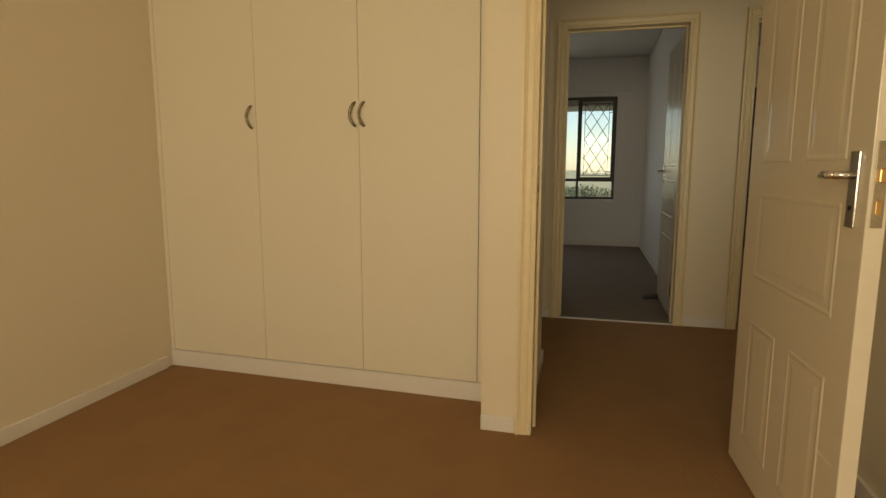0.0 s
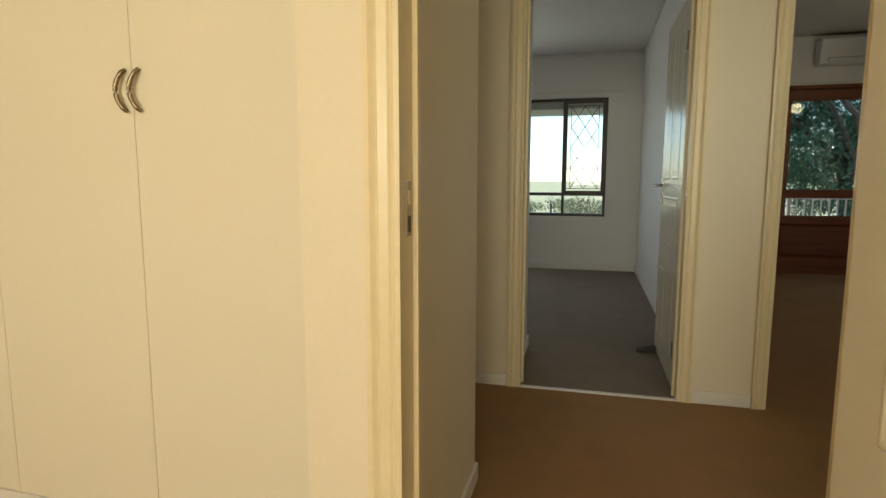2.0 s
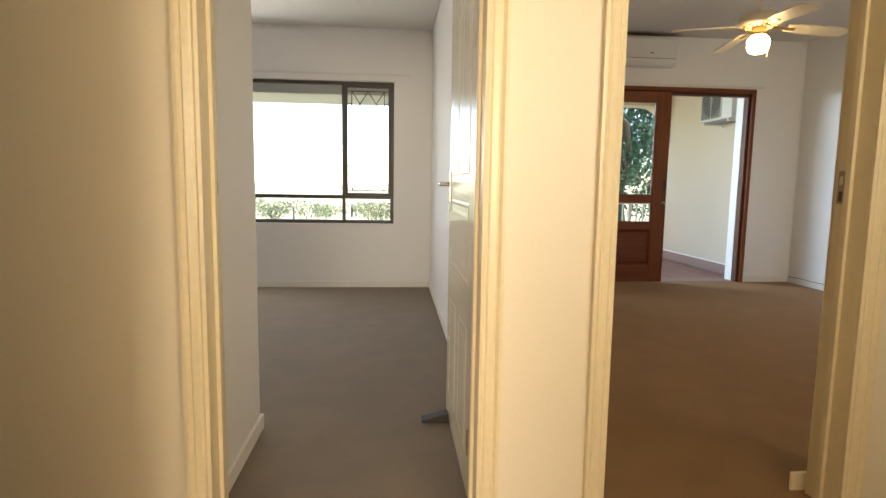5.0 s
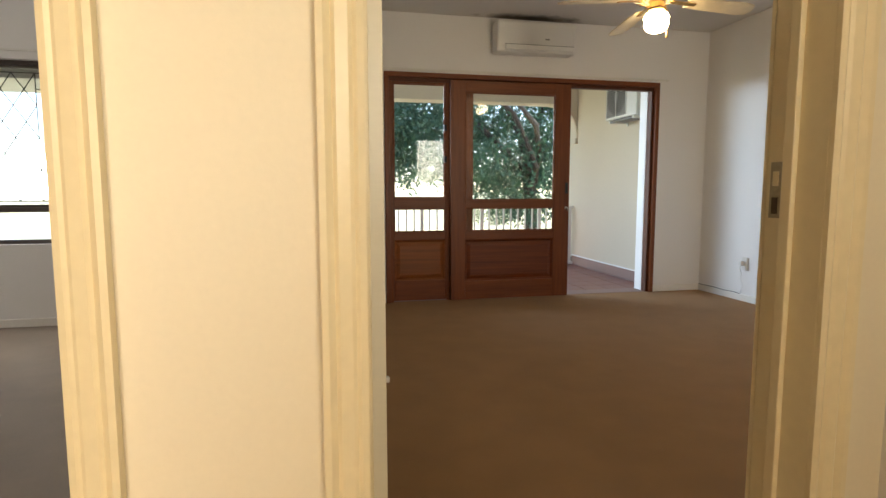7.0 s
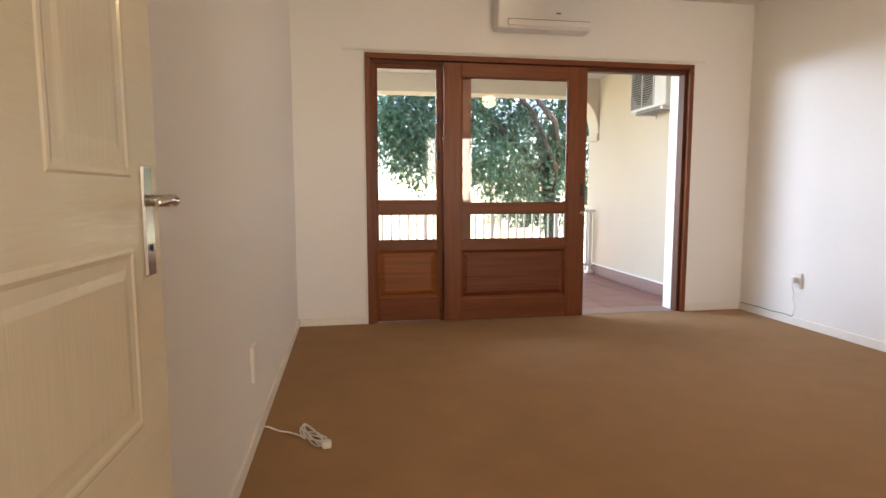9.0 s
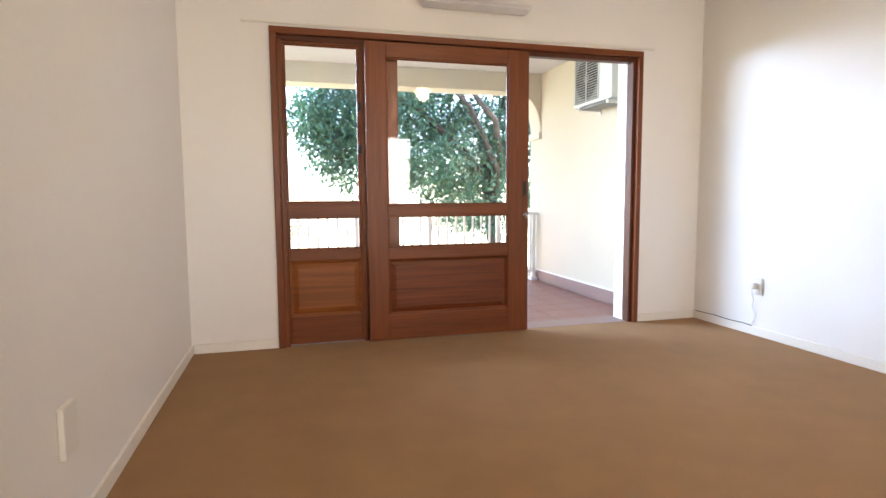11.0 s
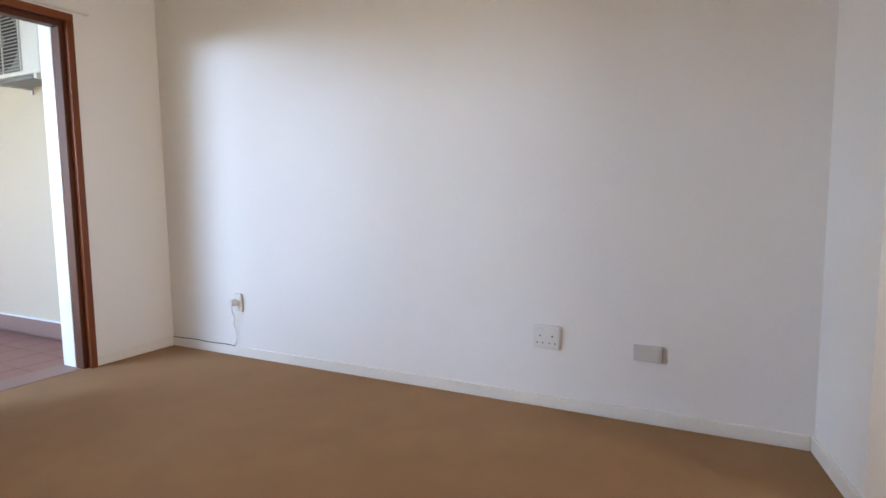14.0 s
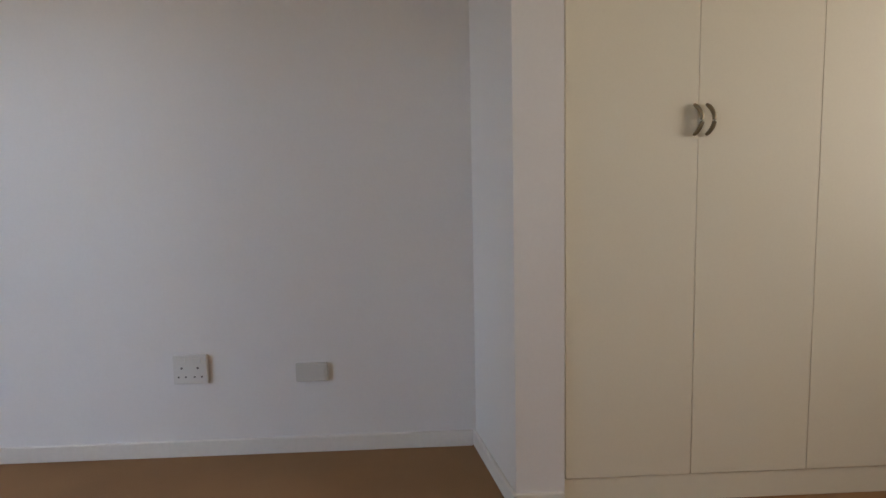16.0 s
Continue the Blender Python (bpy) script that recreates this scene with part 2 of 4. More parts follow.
def architrave(x0, x1, top, y, out, width=0.066):
    """A moulded casing round a doorway in a wall along x; out is -1 or 1, the side to which it stands proud of the plane y."""
    prof = [(0.0, 0.0), (0.0, 0.010), (0.010, 0.013), (0.016, 0.010), (0.022, 0.014), (0.040, 0.017), (0.046, 0.013), (0.056, 0.021),
            (width, 0.021), (width, 0.0)]
    bm, rows = bmesh.new(), []
    for u, v in prof:
        yy = y + out * v
        rows.append([bm.verts.new(p) for p in ((x0 - u, yy, 0.0), (x0 - u, yy, top + u), (x1 + u, yy, top + u), (x1 + u, yy, 0.0))])
    for a, b in zip(rows, rows[1:]):
        for k in range(3):
            bm.faces.new((a[k], a[k + 1], b[k + 1], b[k]))
    for k in (0, 3):
        bm.faces.new([r[k] for r in rows])
    bmesh.ops.recalc_face_normals(bm, faces=bm.faces)
    return bm


def lining(x0, x1, top, y0, y1, stop_y, thick=0.03):
    """The boards that line a doorway, with the strip that the door shuts against."""
    bm = bmesh.new()
    box(bm, x0 - thick, x0, y0, y1, 0, top + thick, 0.002)
    box(bm, x1, x1 + thick, y0, y1, 0, top + thick, 0.002)
    box(bm, x0, x1, y0, y1, top, top + thick, 0.002)
    s0, s1 = stop_y - 0.012, stop_y + 0.012
    box(bm, x0, x0 + 0.012, s0, s1, 0, top, 0.002)
    box(bm, x1 - 0.012, x1, s0, s1, 0, top, 0.002)
    box(bm, x0 + 0.012, x1 - 0.012, s0, s1, top - 0.012, top, 0.002)
    return bm


def doorway(name, x0, x1, top, y0, y1, stop_y, label, both=True):
    ob = tagged(part(name, lining(x0, x1, top, y0, y1, stop_y), TRIM_CREAM), label, "door frame", kind="structure")
    part("architrave", architrave(x0, x1, top, y0, -1), TRIM_CREAM, ob)
    if both:
        part("architrave", architrave(x0, x1, top, y1, 1), TRIM_CREAM, ob)
    return ob


# panels of the moulded doors: across from the hinge, then up
PANELS = [(0.12, 0.35, 1.105, 1.88), (0.45, 0.68, 1.105, 1.88), (0.12, 0.68, 0.72, 1.005), (0.12, 0.35, 0.14, 0.57), (0.45, 0.68, 0.14, 0.57)]


def panel_mesh(u0, u1, z0, z1, face, out):
    """A raised border, a sunk flat and a raised field, on the plane y = face, proud to out."""
    bm = bmesh.new()
    loops = [(0.0, 0.0), (0.004, 0.0018), (0.010, 0.0021), (0.017, 0.0005), (0.034, 0.0006), (0.048, 0.0019)]
    rings = []
    for inset, h in loops:
        rings.append([bm.verts.new((u, face + out * h, z)) for u, z in
                      ((u0 + inset, z0 + inset), (u1 - inset, z0 + inset), (u1 - inset, z1 - inset), (u0 + inset, z1 - inset))])
    for a, b in zip(rings, rings[1:]):
        for k in range(4):
            bm.faces.new((a[k], a[(k + 1) % 4], b[(k + 1) % 4], b[k]))
    bm.faces.new(rings[-1])
    bmesh.ops.recalc_face_normals(bm, faces=bm.faces)
    return bm


def lever_handle(parent, u, z, face, out, towards):
    """A lever on a long plate; towards is -1 or 1, the way that the lever points along u."""
    plate = part("handle", boxed(u - 0.02, u + 0.02, min(face, face + out * 0.007), max(face, face + out * 0.007), z - 0.12, z + 0.055, bevel=0.003),
                 CHROME, parent, "chrome lever handle on a long plate")
    bm = rod(bmesh.new(), (u, face + out * 0.005, z), (u, face + out * 0.048, z), 0.0095)
    tube(bm, [(u, face + out * 0.046, z), (u + towards * 0.02, face + out * 0.05, z), (u + towards * 0.045, face + out * 0.05, z + 0.002),
              (u + towards * 0.072, face + out * 0.045, z - 0.003)], [0.0085, 0.0095, 0.0085, 0.006], 10)
    part("lever", smooth(bm), CHROME, plate)
    part("keyhole", rod(bmesh.new(), (u, face + out * 0.006, z - 0.075), (u, face + out * 0.0085, z - 0.075), 0.006, sides=10), DARK, plate)


def moulded_door(name, label, width=0.79, height=2.015):
    """A shut leaf along +x from its hinge at the world's origin, 40 mm thick; it is then turned and set in place."""
    th = 0.04
    leaf = thing(name, (0, 0, 0), label, "door")
    part("leaf", boxed(0, width, -th / 2, th / 2, 0.012, height, bevel=0.002), DOOR_PAINT, leaf)
    for u0, u1, z0, z1 in PANELS:
        part("panel", panel_mesh(u0, u1, z0, z1, -th / 2, -1), DOOR_PANEL, leaf)
        part("panel", panel_mesh(u0, u1, z0, z1, th / 2, 1), DOOR_PANEL, leaf)
    lever_handle(leaf, width - 0.06, 1.07, -th / 2, -1, -1)
    lever_handle(leaf, width - 0.06, 1.07, th / 2, 1, -1)
    part("lock_face", boxed(width, width + 0.0025, -0.012, 0.012, 0.955, 1.145, bevel=0.0008), BRONZE, leaf, "tarnished brass lock face plate")
    part("latch", boxed(width + 0.002, width + 0.012, -0.007, 0.007, 1.055, 1.085, bevel=0.002), BRASS, leaf)
    part("bolt", boxed(width + 0.002, width + 0.006, -0.006, 0.006, 0.985, 1.015, bevel=0.001), BRASS, leaf)
    for z in (0.22, 1.78):
        part("hinge", rod(bmesh.new(), (-0.004, th / 2 + 0.004, z - 0.045), (-0.004, th / 2 + 0.004, z + 0.045), 0.006, sides=10), CHROME, leaf)
    return leaf


def strike(x, y, z, out, parent):
    """A worn strike plate let into a door lining."""
    p = part("strike_plate", boxed(min(x, x + out * 0.002), max(x, x + out * 0.002), y - 0.014, y + 0.014, z - 0.054, z + 0.054, bevel=0.0006),
             BRONZE, parent, "tarnished strike plate")
    part("slot", boxed(min(x + out * 0.0015, x + out * 0.003), max(x + out * 0.0015, x + out * 0.003), y - 0.007, y + 0.007, z + 0.008, z + 0.036), TRIM_CREAM, p, "paint-filled slot")
    part("slot", boxed(min(x + out * 0.0015, x + out * 0.003), max(x + out * 0.0015, x + out * 0.003), y - 0.007, y + 0.007, z - 0.046, z - 0.014), BARK, p)


# ---- structure ----
H = 2.76
setting("floor", boxed(-2.4, 5.6, -2.5, 9.1, -0.40, -0.02), GROUT, "concrete floor slab under the carpets", "floor")


def sheet(rects, z0, z1):
    bm = bmesh.new()
    for r in rects:
        box(bm, *r, z0, z1)
    return bm


setting("carpet_floor", sheet([(-1.9, 1.35, -2.25, 2.50), (-2.0, 2.40, 2.50, 4.365), (1.30, 2.30, 4.365, 4.50), (1.34, 5.40, 4.50, 8.90),
                               (2.41, 5.40, 2.0, 4.50)], -0.02, 0.0), CARPET_BROWN, "short-pile brown carpet, worn and matt", "carpet")
setting("carpet_floor_grey", sheet([(0.17, 1.02, 4.368, 4.50), (-2.15, 1.133, 4.50, 8.60)], -0.02, 0.001), CARPET_GREY, "short-pile taupe grey carpet", "carpet")
setting("threshold_strip", boxed(0.19, 1.0, 4.355, 4.385, -0.005, 0.006, bevel=0.003), SKIRT_WHITE, "thin pale threshold strip between two carpets", "threshold")

D1 = (0.19, 0.975)
D2 = (0.206, 0.988)
D3 = (1.392, 2.192)
TOP = 2.035
setting("wall_first_west", wall_mesh("y", -2.2, 3.385, -1.975, -1.825, -0.02, H), WALL_CREAM, "cream painted bedroom wall")
setting("wall_first_south", wall_mesh("x", -1.975, 1.45, -2.35, -2.2, -0.02, H, [(-0.80, 1.10, 0.95, 2.15)]), WALL_CREAM, "cream painted bedroom wall with window opening")
setting("wall_first_east", wall_mesh("y", -2.2, 2.460, 1.30, 1.45, -0.02, H), WALL_CREAM, "cream painted bedroom wall")
# the hole beside the doorway is invented, to hold the passage's fill lamp
setting("wall_first_north", wall_mesh("x", -0.02, 2.50, 2.460, 2.575, -0.02, H, [(D1[0] - 0.03, D1[1] + 0.03, -0.02, TOP + 0.03), (1.55, 2.19, 1.12, 2.08)]), WALL_CREAM,
        "cream painted wall with an open doorway")
setting("wall_hall_partition", wall_mesh("y", 2.575, 3.385, -0.02, 0.155, -0.02, H), WALL_CREAM, "cream painted passage wall")
setting("wall_cupboard_back", wall_mesh("x", -1.825, -0.02, 3.31, 3.385, -0.02, H), WALL_CREAM, "cream painted passage wall")
setting("wall_hall_west", wall_mesh("y", 3.385, 4.365, -2.10, -1.975, -0.02, H), WALL_CREAM, "cream painted end wall of the passage")
setting("wall_hall_north", wall_mesh("x", -2.10, 2.50, 4.365, 4.50, -0.02, H,
        [(D2[0] - 0.03, D2[1] + 0.03, -0.02, TOP + 0.03), (D3[0] - 0.03, D3[1] + 0.03, -0.02, TOP + 0.03)]), WALL_CREAM,
        "cream painted passage wall with two doorways")
setting("wall_hall_east", wall_mesh("y", 2.575, 4.365, 2.36, 2.50, -0.02, H), WALL_WHITE, "white painted wall")
setting("wall_alcove_west", wall_mesh("y", 2.10, 2.460, 2.36, 2.50, -0.02, H), WALL_WHITE, "white painted wall")
setting("wall_alcove_south", wall_mesh("x", 2.36, 5.50, 1.98, 2.10, -0.02, H, [(3.38, 4.32, 0.90, 2.20)]), WALL_WHITE, "white painted wall")
setting("wall_between_rooms", wall_mesh("y", 4.50, 9.10, 1.114, 1.358, -0.02, H), WALL_WHITE, "white painted wall between the bedrooms")
setting("wall_second_nib", wall_mesh("y", 4.50, 5.14, 0.0, 0.160, -0.02, H), WALL_WHITE, "short white painted wall beside the doorway")
setting("wall_second_south", wall_mesh("x", -2.10, 0.0, 5.01, 5.14, -0.02, H), WALL_WHITE, "white painted wall")
setting("wall_second_west", wall_mesh("y", 4.50, 8.545, -2.25, -2.10, -0.02, H), WALL_WHITE, "white painted wall")
WX0, WX1, WZ0, WZ1 = -1.27, 0.73, 0.660, 2.087
setting("wall_second_north", wall_mesh("x", -2.25, 1.114, 8.545, 8.78, -0.02, H, [(WX0, WX1, WZ0, WZ1)]), WALL_WHITE, "white painted wall with a wide window opening")
FX0, FX1, FZ = 1.925, 4.78, 2.185
setting("wall_main_north", wall_mesh("x", 1.358, 5.352, 8.88, 8.97, -0.02, H, [(FX0, FX1, -0.02, FZ)]), WALL_WHITE, "white painted wall round a wide timber door")
setting("wall_porch_face", wall_mesh("x", 1.358, 5.352, 8.97, 9.10, -0.02, H, [(FX0 + 0.02, 4.706, -0.02, FZ - 0.02)]), WHITE_GLOSS, "white painted outer wall and door reveal")
setting("wall_main_east", wall_mesh("y", 4.69, 9.10, 5.352, 5.50, -0.02, H), WALL_WHITE, "white painted bedroom wall")
nib = wall_mesh("x", 4.848, 5.352, 4.69, 4.93, -0.02, H)
for v in nib.verts:
    if v.co.y > 4.8:
        v.co.y -= 0.16 * (5.352 - v.co.x)
setting("wall_main_nib", nib, WALL_WHITE, "white painted nib beside the cupboards")
setting("wall_alcove_east", wall_mesh("y", 2.10, 4.69, 5.42, 5.50, -0.02, H), WALL_WHITE, "white painted wall behind the cupboards")

setting("ceiling_first", boxed(-1.82, 1.295, -2.195, 2.455, 2.66, 2.70), CEILING_WHITE, "flat white ceiling", "ceiling")
setting("ceiling_hall", sheet([(0.16, 2.355, 2.58, 3.380), (-1.97, 2.355, 3.3901, 4.36)], 2.66, 2.70), CEILING_WHITE, "flat white passage ceiling", "ceiling")
setting("ceiling_second", boxed(-2.095, 1.109, 5.145, 8.54, 2.60, 2.64), CEILING_WHITE, "flat white ceiling", "ceiling")
setting("ceiling_second_entry", boxed(0.165, 1.109, 4.505, 5.1449, 2.60, 2.64), CEILING_WHITE, "flat white ceiling", "ceiling")
def darkened(name, colour, centre, half, dark):
    """Ceiling paint with one ragged, soft-edged dark patch round centre."""
    m = surface(name, colour, 0.8, 0.02, 0.8, 70, 0.1)
    n, l = m.node_tree.nodes, m.node_tree.links
    b = n["Principled BSDF"]
    paint = b.inputs["Base Color"].links[0].from_socket
    co, mp, no = n.new("ShaderNodeTexCoord"), n.new("ShaderNodeMapping"), n.new("ShaderNodeTexNoise")
    mp.vector_type = "TEXTURE"
    mp.inputs["Location"].default_value, mp.inputs["Scale"].default_value = centre, half
    no.inputs["Scale"].default_value = 9.0
    l.new(co.outputs["Object"], mp.inputs["Vector"])
    l.new(co.outputs["Object"], no.inputs["Vector"])
    ln, add, mr, mix = n.new("ShaderNodeVectorMath"), n.new("ShaderNodeMath"), n.new("ShaderNodeMapRange"), n.new("ShaderNodeMix")
    ln.operation, add.operation, mix.data_type = "LENGTH", "ADD", "RGBA"
    l.new(mp.outputs["Vector"], ln.inputs[0])
    l.new(ln.outputs["Value"], add.inputs[0])
    l.new(no.outputs["Fac"], add.inputs[1])
    mr.inputs["From Min"].default_value, mr.inputs["From Max"].default_value = 0.9, 1.6
    l.new(add.outputs[0], mr.inputs["Value"])
    l.new(mr.outputs["Result"], mix.inputs["Factor"])
    mix.inputs["A"].default_value = (*dark, 1)
    l.new(paint, mix.inputs["B"])
    l.new(mix.outputs["Result"], b.inputs["Base Color"])
    return m


CEILING_DARKENED = darkened("ceiling_paint_darkened", (0.72, 0.70, 0.67), (3.36, 8.83, 2.73), (0.52, 0.13, 0.5), (0.16, 0.13, 0.10))
setting("ceiling_main", boxed(1.363, 5.347, 4.96, 8.875, 2.724, 2.75), CEILING_DARKENED, "flat white ceiling with a dark patch above the air conditioner", "ceiling")
setting("ceiling_main_alcove", sheet([(2.505, 4.84, 2.105, 4.50), (1.363, 4.84, 4.5051, 4.9599)], 2.724, 2.75), CEILING_WHITE, "flat white ceiling", "ceiling")
setting("roof", boxed(-2.6, 5.9, -2.7, 9.12, H + 0.001, H + 0.25), GROUT, "plain roof slab", "roof")


def skirting(name, runs, mat=SKIRT_WHITE, h=0.066, d=0.014):
    """runs: (axis, from, to, plane, out)."""
    ob = None
    for axis, a, b, p, out in runs:
        q0, q1 = sorted((p, p + out * d))
        bm = bmesh.new()
        if axis == "x":
            box(bm, a, b, q0, q1, 0.0, h, 0.004)
        else:
            box(bm, q0, q1, a, b, 0.0, h, 0.004)
        tagged(part(name, bm, mat), "painted timber skirting board along the wall", "skirting", kind="structure")


A = 0.067
skirting("baseboard", [("y", -2.2, 2.74, -1.825, 1), ("x", -0.02, D1[0] - A, 2.460, -1), ("x", D1[1] + A, 1.30, 2.460, -1), ("y", -2.2, 2.445, 1.30, -1),
                       ("y", 2.625, 3.385, 0.155, 1), ("x", -1.97, 0.155, 3.385, 1), ("x", -1.97, D2[0] - A, 4.365, -1), ("x", D2[1] + A, D3[0] - A, 4.365, -1),
                       ("y", 4.53, 5.154, 0.160, 1), ("x", -2.09, 0.160, 5.14, 1), ("y", 4.53, 8.545, 1.114, -1), ("x", -2.1, 1.10, 8.545, -1),
                       ("y", 4.53, 8.88, 1.358, 1), ("x", 1.373, FX0 - 0.002, 8.88, -1), ("x", FX1 + 0.002, 5.337, 8.88, -1), ("y", 4.944, 8.88, 5.352, -1),
                       ("y", 4.695, 4.86, 4.848, -1), ("x", D3[1] + A, 2.49, 4.50, 1), ("y", 2.1, 4.50, 2.50, 1)])

bm = boxed(4.834, 5.352, 4.93, 4.944, 0.0, 0.066, bevel=0.004)
for v in bm.verts:
    v.co.y -= 0.16 * (5.352 - v.co.x)
setting("baseboard", bm, SKIRT_WHITE, "painted timber skirting board along the nib", "skirting")

setting("baseboard", boxed(2.15, 2.30, 4.5235, 4.5375, 0.0, 0.068, bevel=0.004), TRIM_CREAM, "short end of a painted skirting board behind the door frame", "skirting")

f1 = doorway("door_frame_1", *D1, TOP, 2.460, 2.575, 2.540, "cream enamel moulded door frame with worn edges", False)
f2 = doorway("door_frame_2", *D2, TOP, 4.365, 4.50, 4.44, "cream enamel moulded door frame")
f3 = doorway("door_frame_3", *D3, TOP, 4.365, 4.50, 4.44, "cream enamel moulded door frame with worn paint")
strike(D1[0], 2.502, 1.042, 1, f1)
strike(D3[1], 4.475, 1.078, -1, f3)
strike(D2[0], 4.475, 1.075, 1, f2)

door = moulded_door("door", "open cream moulded five-panel door with chrome lever handle")
door.matrix_basis = pose(0.956, 2.472, 0, 0, 0, -87.0)
copy_thing(door, pose(1.005, 4.51, 0, 0, 0, 90.0))
copy_thing(door, pose(1.415, 4.508, 0, 0, 0, 88.5))

# ---- second bedroom's window ----
win = tagged(part("window_1", boxed(WX0, WX1, 8.60, 8.66, WZ0, WZ0 + 0.034, bevel=0.004), WINDOW_BROWN), "dark bronze framed window with a leaded casement", "window", kind="structure")
for x0, x1, z0, z1 in ((WX0, WX0 + 0.034, WZ0 + 0.034, WZ1), (WX1 - 0.034, WX1, WZ0 + 0.034, WZ1), (WX0 + 0.034, WX1 - 0.034, WZ1 - 0.034, WZ1),
                       (0.204, 0.236, WZ0 + 0.034, WZ1 - 0.034), (-0.776, -0.744, WZ0 + 0.034, WZ1 - 0.034)):
    part("window_frame", boxed(x0, x1, 8.60, 8.66, z0, z1, bevel=0.003), WINDOW_BROWN, win)
LITES = [(-1.236, -0.776), (-0.744, 0.204), (0.236, 0.696)]
for x0, x1 in LITES:
    part("transom", boxed(x0, x1, 8.602, 8.658, 0.912, 0.950, bevel=0.003), WINDOW_BROWN, win)
    for z0, z1 in ((WZ0 + 0.034, 0.912), (0.950, WZ1 - 0.034)):
        p = part("pane", boxed(x0, x1, 8.628, 8.632, z0, z1), GLASS, win)
        p.visible_shadow = False


def leaded_light(x0, x1, z0, z1, y, parent):
    """A casement with lead cames: a border and lozenges."""
    bm = bmesh.new()
    for a, b, c, d in ((x0, x1, z0, z0 + 0.024), (x0, x1, z1 - 0.024, z1), (x0, x0 + 0.024, z0 + 0.024, z1 - 0.024), (x1 - 0.024, x1, z0 + 0.024, z1 - 0.024)):
        box(bm, a, b, y - 0.02, y + 0.012, c, d, 0.003)
    part("casement_frame", bm, WINDOW_BROWN, parent)
    r = 0.0042
    u0, u1, w0, w1 = x0 + 0.024, x1 - 0.024, z0 + 0.024, z1 - 0.024
    a0, a1, b0, b1 = u0 + 0.042, u1 - 0.042, w0 + 0.025, w1 - 0.03
    lines = [((a0, b0), (a0, b1)), ((a1, b0), (a1, b1)), ((u0, b0), (u1, b0)), ((u0, b1), (u1, b1))]
    wide, high = (a1 - a0) / 2, (b1 - b0) / 4
    for k in (1, 3.5):
        lines += [((u0, b0 + k * high), (a0, b0 + k * high)), ((a1, b0 + k * high), (u1, b0 + k * high))]
    for i in range(2):
        for k in range(4):
            x, z = a0 + i * wide, b0 + k * high
            lines += [((x, z), (x + wide, z + high)), ((x, z + high), (x + wide, z))]
    for p, q in lines:
        part("came", rod(bmesh.new(), (p[0], y, p[1]), (q[0], y, q[1]), r, sides=6), LEAD, parent)


leaded_light(0.236, 0.696, 0.950, WZ1 - 0.034, 8.626, win)
leaded_light(-1.236, -0.776, 0.950, WZ1 - 0.034, 8.626, win)
setting("window_eave", boxed(-2.6, 1.3, 8.80, 9.55, 1.985, 2.14, bevel=0.01), EAVE_PAINT, "white painted eave board above the window", "eave")


def curtain_rail(x0, x1, y, z, label):
    t = thing("curtain_rail", ((x0 + x1) / 2, y, z), label, "curtain rail")
    part("rail", boxed(x0, x1, y - 0.016, y - 0.004, z - 0.009, z + 0.009, bevel=0.003), PLASTIC, t)
    for x in (x0 + 0.02, (x0 + x1) / 2, x1 - 0.02):
        part("bracket", boxed(x - 0.012, x + 0.012, y - 0.004, y, z - 0.014, z + 0.014, bevel=0.002), PLASTIC, t)
    return t


curtain_rail(-1.47, 0.90, 8.545, 2.152, "thin white curtain rail above the window")
curtain_rail(1.752, 4.885, 8.88, 2.212, "thin white curtain rail above the timber door")

# ---- timber sliding door ----
tim = tagged(part("door_timber_frame", boxed(FX0, FX1, 8.855, 8.965, 2.140, FZ, bevel=0.005), WOOD_H), "varnished mahogany sliding door frame with a glazed sidelight", "door", kind="structure")
part("head_rebate", boxed(FX0 + 0.045, FX1 - 0.045, 8.895, 8.965, 2.105, 2.140, bevel=0.004), WOOD_SHADED, tim, "recessed inner strip of the head, shade put into its colour")
part("frame_post", boxed(FX0, FX0 + 0.045, 8.855, 8.965, -0.01, 2.140, bevel=0.005), WOOD_V, tim)
part("post_rebate", boxed(FX0 + 0.045, FX0 + 0.075, 8.882, 8.965, -0.01, 2.105, bevel=0.004), WOOD_V, tim)
part("frame_post", boxed(FX1 - 0.042, FX1, 8.855, 8.965, -0.01, 2.140, bevel=0.005), WOOD_V, tim)
part("post_rebate", boxed(4.707, FX1 - 0.042, 8.888, 8.965, -0.01, 2.105, bevel=0.004), WOOD_SHADED, tim, "recessed inner strip of the post, shade put into its colour")
part("mullion", boxed(2.525, 2.60, 8.90, 8.965, -0.01, 2.105, bevel=0.004), WOOD_V, tim)
part("post_behind", boxed(2.61, 2.80, 8.925, 8.965, -0.01, 2.105, bevel=0.004), WOOD_V, tim)
part("sill", boxed(FX0 + 0.075, 4.704, 8.90, 9.115, -0.018, 0.003, bevel=0.002), TILE_SKIRT, tim, "worn red-brown sill")


